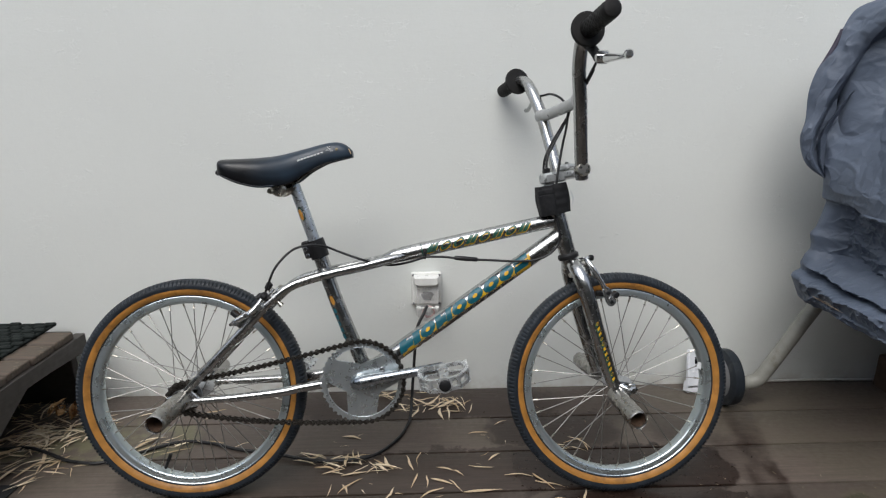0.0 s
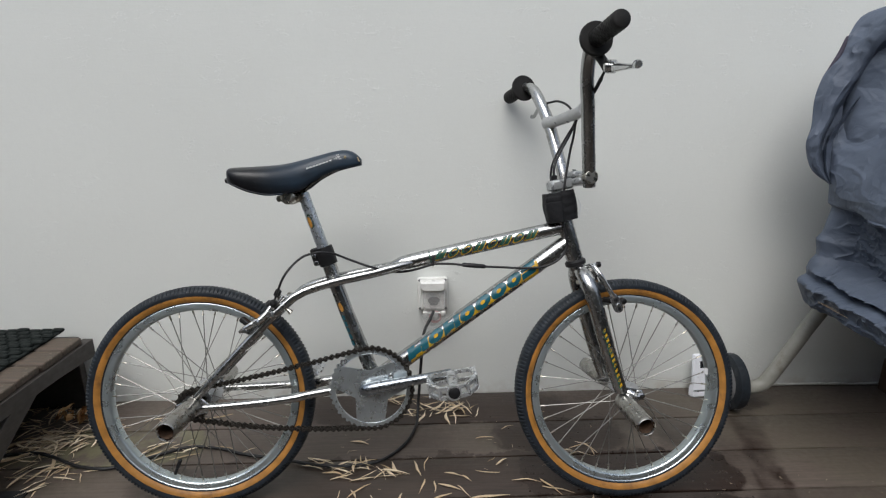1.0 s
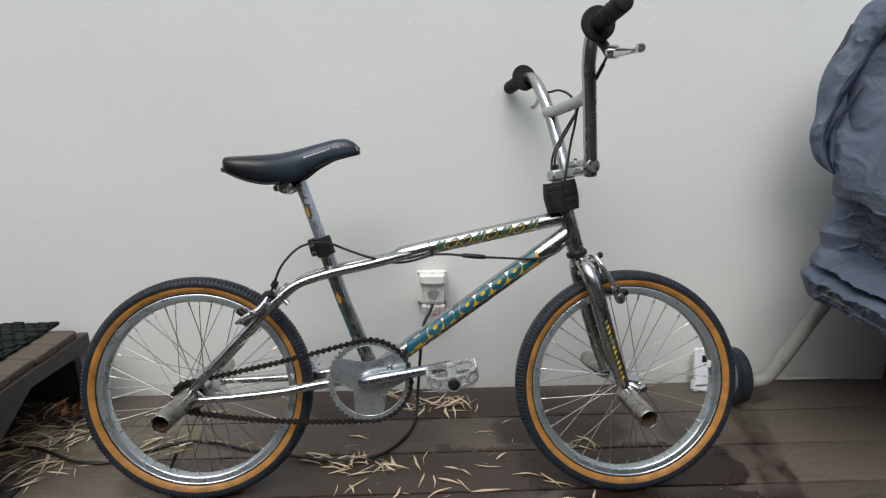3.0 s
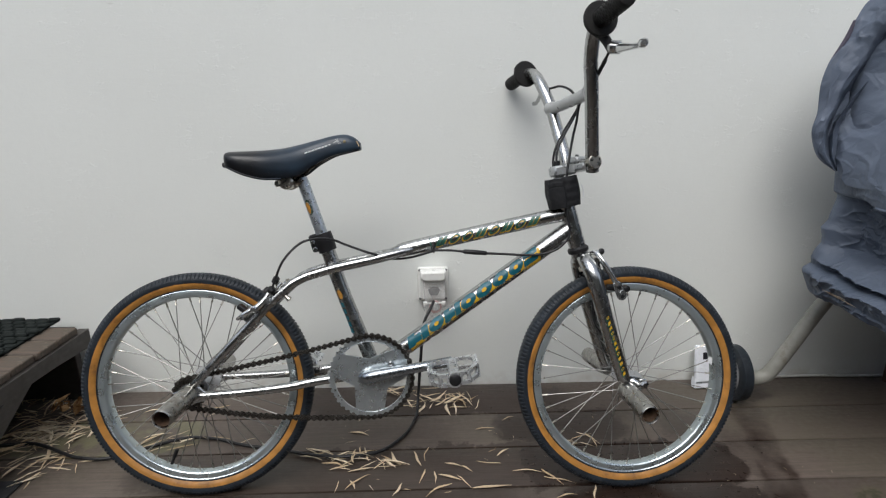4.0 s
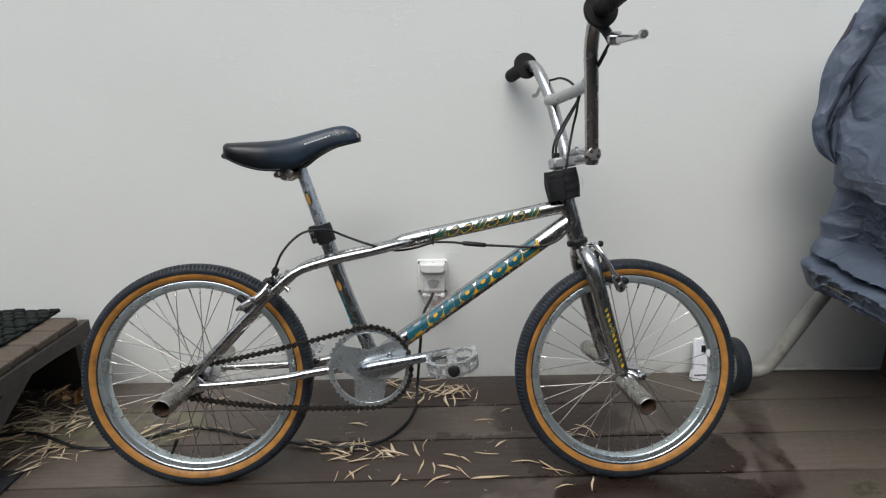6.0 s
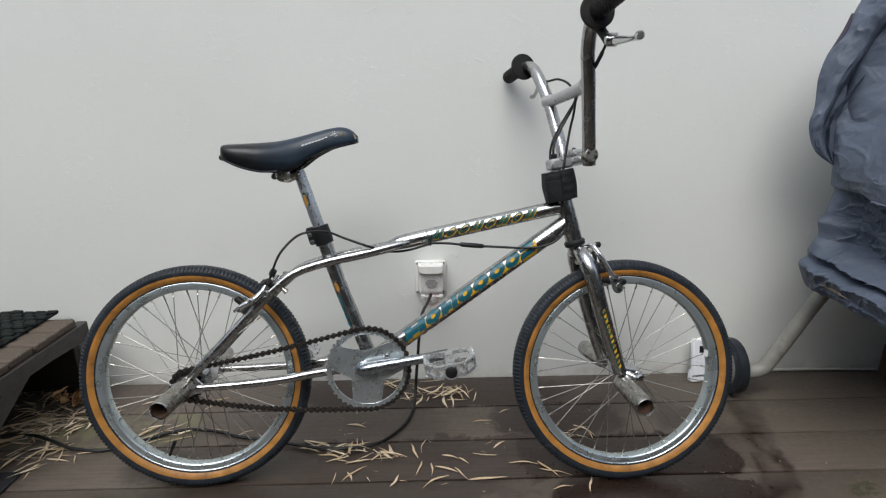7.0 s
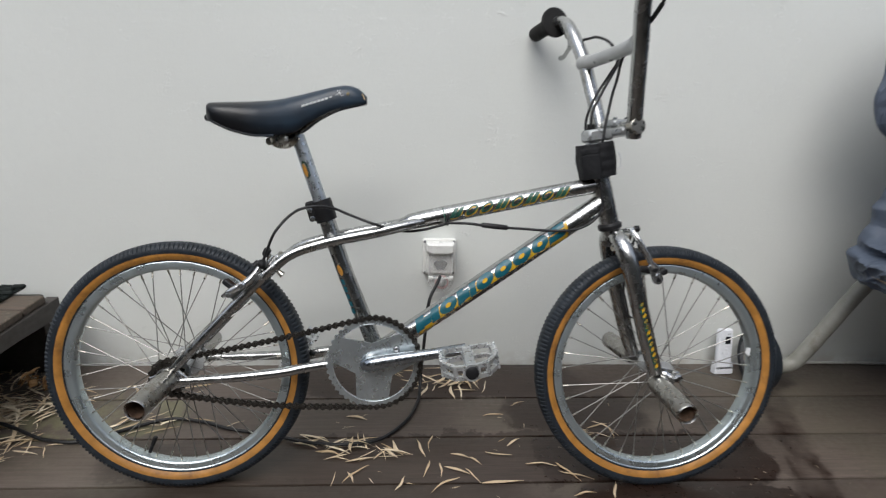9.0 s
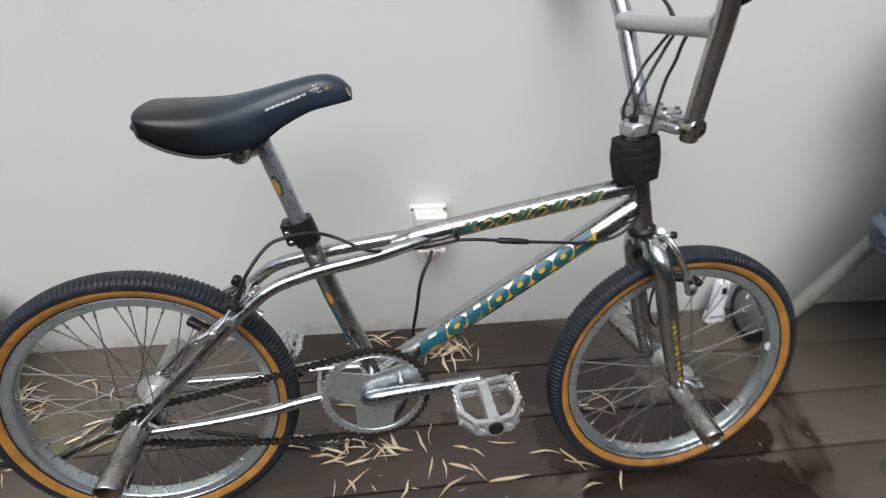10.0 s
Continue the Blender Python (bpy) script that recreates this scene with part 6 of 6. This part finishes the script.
# ---- fallen leaves ----
def leaf_mesh(seed):
    """A slender dry bamboo leaf, one metre long before scaling, pointed, folded along its rib, a little bent and twisted."""
    rnd = random.Random(seed)
    n, pts, faces = 11, [], []
    wide, bend, curl = rnd.uniform(0.030, 0.072), rnd.uniform(-0.09, 0.09), rnd.uniform(0.0, 0.045)
    if rnd.random() < 0.25:
        wide *= 0.5
    peak, twist, fold = rnd.uniform(0.55, 1.1), rnd.uniform(-0.035, 0.035), rnd.uniform(0.05, 0.5)
    kink = rnd.uniform(-0.03, 0.03)
    for i in range(n):
        f = i / (n - 1)
        w = wide * math.sin(math.pi * f ** peak) ** 1.15 + 0.004
        y = bend * math.sin(math.pi * f) + kink * math.sin(2.6 * math.pi * f)
        z = 0.016 + curl * math.sin(math.pi * f) * (0.4 + 0.6 * f)
        tw = twist * (f - 0.5) * w / wide
        pts += [(f - 0.5, y - w, z + fold * w + tw), (f - 0.5, y, z), (f - 0.5, y + w, z + fold * w * 0.6 - tw)]
    for i in range(n - 1):
        for k in range(2):
            faces.append((3 * i + k, 3 * i + k + 1, 3 * i + k + 4, 3 * i + k + 3))
    k = len(pts)
    pts += [(x, y, z - 0.010) for x, y, z in pts]
    faces += [tuple(v + k for v in f[::-1]) for f in faces]
    return pts, faces


LEAVES = [to_mesh("dry_leaf", leaf_mesh(s), LEAF) for s in range(19)]
LAID = [(-0.091, 1.457, -15, 0.054), (0.241, 1.466, 4, 0.051), (0.308, 1.513, 28, 0.041), (0.064, 1.35, -72, 0.06), (0.087, 1.366, -100, 0.054), (0.151, 1.325, -19, 0.043), (0.183, 1.309, -45, 0.033), (0.236, 1.332, -9, 0.06), (0.324, 1.295, -5, 0.07), (0.379, 1.275, -52, 0.07), (0.395, 1.264, -19, 0.076), (0.142, 1.281, -23, 0.058), (0.174, 1.265, -57, 0.051), (0.107, 1.282, -87, 0.043), (0.077, 1.286, -106, 0.051), (0.116, 1.239, -146, 0.073), (0.235, 1.246, 4, 0.09)]
LAID += [(0.023, 1.245, -114, 0.044), (-0.116, 1.258, -95, 0.041), (-0.081, 1.263, -62, 0.035), (-0.07, 1.272, 44, 0.072), (0.398, 1.212, 11, 0.05), (0.461, 1.221, -110, 0.052), (0.251, 1.379, 39, 0.028), (0.275, 1.368, 40, 0.043), (0.044, 1.243, -11, 0.018), (-0.828, 1.359, -97, 0.038), (-0.84, 1.312, -125, 0.043), (-0.828, 1.286, -83, 0.029), (-0.788, 1.357, 1, 0.047), (-0.73, 1.366, 4, 0.063), (-0.753, 1.341, -61, 0.041), (-0.853, 1.388, -68, 0.116)]
for i, (x, y, turn, length) in enumerate(LAID):
    ob = new("dry_leaf", LEAVES[i % 19])
    ob.matrix_basis = pose(x, y, 0.001, 0, 0, turn) @ Matrix.Diagonal((length, length * (0.8 if length > 0.06 else 1.1), length, 1))
    tagged(ob, "slender dry straw-coloured leaf lying on deck", "leaf", "fallen leaves")


def heap(name, label, cx, cy, rx, ry, count, lean, spread, seed, high=0.014, size=(0.035, 0.075)):
    """A drift of dry leaves lying across one another."""
    rnd = random.Random(seed)
    geos = []
    for i in range(count):
        a, q = rnd.uniform(0, 2 * math.pi), math.sqrt(rnd.random())
        x, y = cx + rx * q * math.cos(a), cy + ry * q * math.sin(a)
        s = rnd.uniform(*size)
        m = pose(x, y, 0.001 + high * (1 - q) * rnd.random(), rnd.uniform(-12, 12), rnd.uniform(-7, 7), lean + rnd.gauss(0, spread)) @ Matrix.Diagonal((s, s * rnd.uniform(0.55, 1.1), s, 1))
        p, f = moved(leaf_mesh(seed * 50 + i), m)
        low = min(v[2] for v in p)
        geos.append(([(vx, vy, vz - min(0.0, low - 0.0006)) for vx, vy, vz in p], f))
    return thing(name, label, "leaf litter", geo=join(*geos), material=HEAP, kind="stuff")


heap("leaf_litter", "small heap of dry straw leaves on dark deck board", -0.065, 1.345, 0.085, 0.034, 30, 8, 52, 3)
heap("leaf_litter", "drift of dry straw leaves at foot of wall", 0.135, 1.605, 0.110, 0.045, 38, 10, 46, 4)
heap("leaf_litter", "drift of dry straw leaves at foot of wall", 0.02, 1.665, 0.12, 0.018, 12, 2, 30, 14)
heap("leaf_litter", "drift of dry straw leaves beside timber step", -0.855, 1.505, 0.105, 0.085, 80, 25, 48, 5)
heap("leaf_litter", "dry leaves under the timber step", -1.02, 1.47, 0.12, 0.10, 40, 25, 40, 6)
heap("leaf_litter", "broken dry leaves drifted against wall behind step", -1.00, 1.615, 0.13, 0.055, 70, 20, 60, 31, 0.020, (0.02, 0.05))
heap("leaf_litter", "drift of dry straw leaves at foot of step", -0.945, 1.465, 0.075, 0.070, 46, 22, 30, 32, 0.018, (0.045, 0.085))
heap("leaf_litter", "dry straw leaves lying round the lead", -0.86, 1.345, 0.07, 0.055, 18, 40, 35, 21, 0.006, (0.04, 0.085))
heap("leaf_litter", "few dry straw leaves on deck board", -0.52, 1.435, 0.16, 0.040, 16, 8, 25, 7)
heap("leaf_litter", "few dry straw leaves at foot of wall", -0.60, 1.575, 0.14, 0.035, 7, 12, 35, 8)
heap("leaf_litter", "few dry straw leaves on wet boards", 0.505, 1.385, 0.075, 0.05, 7, -20, 30, 9)
heap("leaf_litter", "few dry straw leaves on deck board", -0.165, 1.365, 0.05, 0.025, 7, -5, 20, 10)
heap("leaf_litter", "scattered dry leaf bits on deck", 0.25, 1.42, 0.45, 0.22, 26, 0, 80, 11, 0.0, (0.008, 0.02))
heap("leaf_litter", "scattered pale specks on deck", 0.95, 1.24, 0.22, 0.08, 12, 0, 80, 12, 0.0, (0.005, 0.011))


def curled_leaf():
    rnd = random.Random(2)
    geos = []
    for k in range(16):
        s = rnd.uniform(0.04, 0.062)
        m = pose(rnd.gauss(0, 0.019), rnd.gauss(0, 0.016), rnd.uniform(0.004, 0.030), rnd.uniform(-60, 60), rnd.uniform(-60, 60), rnd.uniform(0, 360)) @ Matrix.Diagonal((s, s * 2.4, s * 2.0, 1))
        geos.append(moved(leaf_mesh(900 + k), m))
    p, f = join(*geos)
    low = min(v[2] for v in p)
    p = [(x, y, z - low) for x, y, z in p]
    ob = thing("curled_leaf", "curled brown dead leaf lying beside timber step", "leaf", pose(-0.905, 1.575, 0.001), geo=(p, f), material=ROT)
    return ob


curled_leaf()
for x, y, z, turn, s in ((1.022, 1.345, 0.402, -84, 0.090), (1.024, 1.365, 0.404, -76, 0.06)):
    ob = new("dry_leaf", LEAVES[2])
    ob.matrix_basis = pose(x, y, z, -30, 4, turn) @ Matrix.Diagonal((s, s * 0.13, s * 0.5, 1))
    tagged(ob, "dry straw leaf caught on the cover's hem", "leaf", "fallen leaves")

# ---- deck boards, one by one ----
BOARD_TURN = pose(0, 0, 0, 0, 0, 0.42)
k = 0
edges = [1.700, 1.5385, 1.3885, 1.2445]
while edges[-1] > -1.5:
    edges.append(edges[-1] - 0.1445)
for y1, y0 in zip(edges, edges[1:]):
    board = part("deck_board", box((-3.5, y0 + 0.0024, -0.028), (4.1, y1 - 0.0024, 0.0), 0.0022, None, 2), DECK, floor, m=BOARD_TURN.copy())
    k += 1
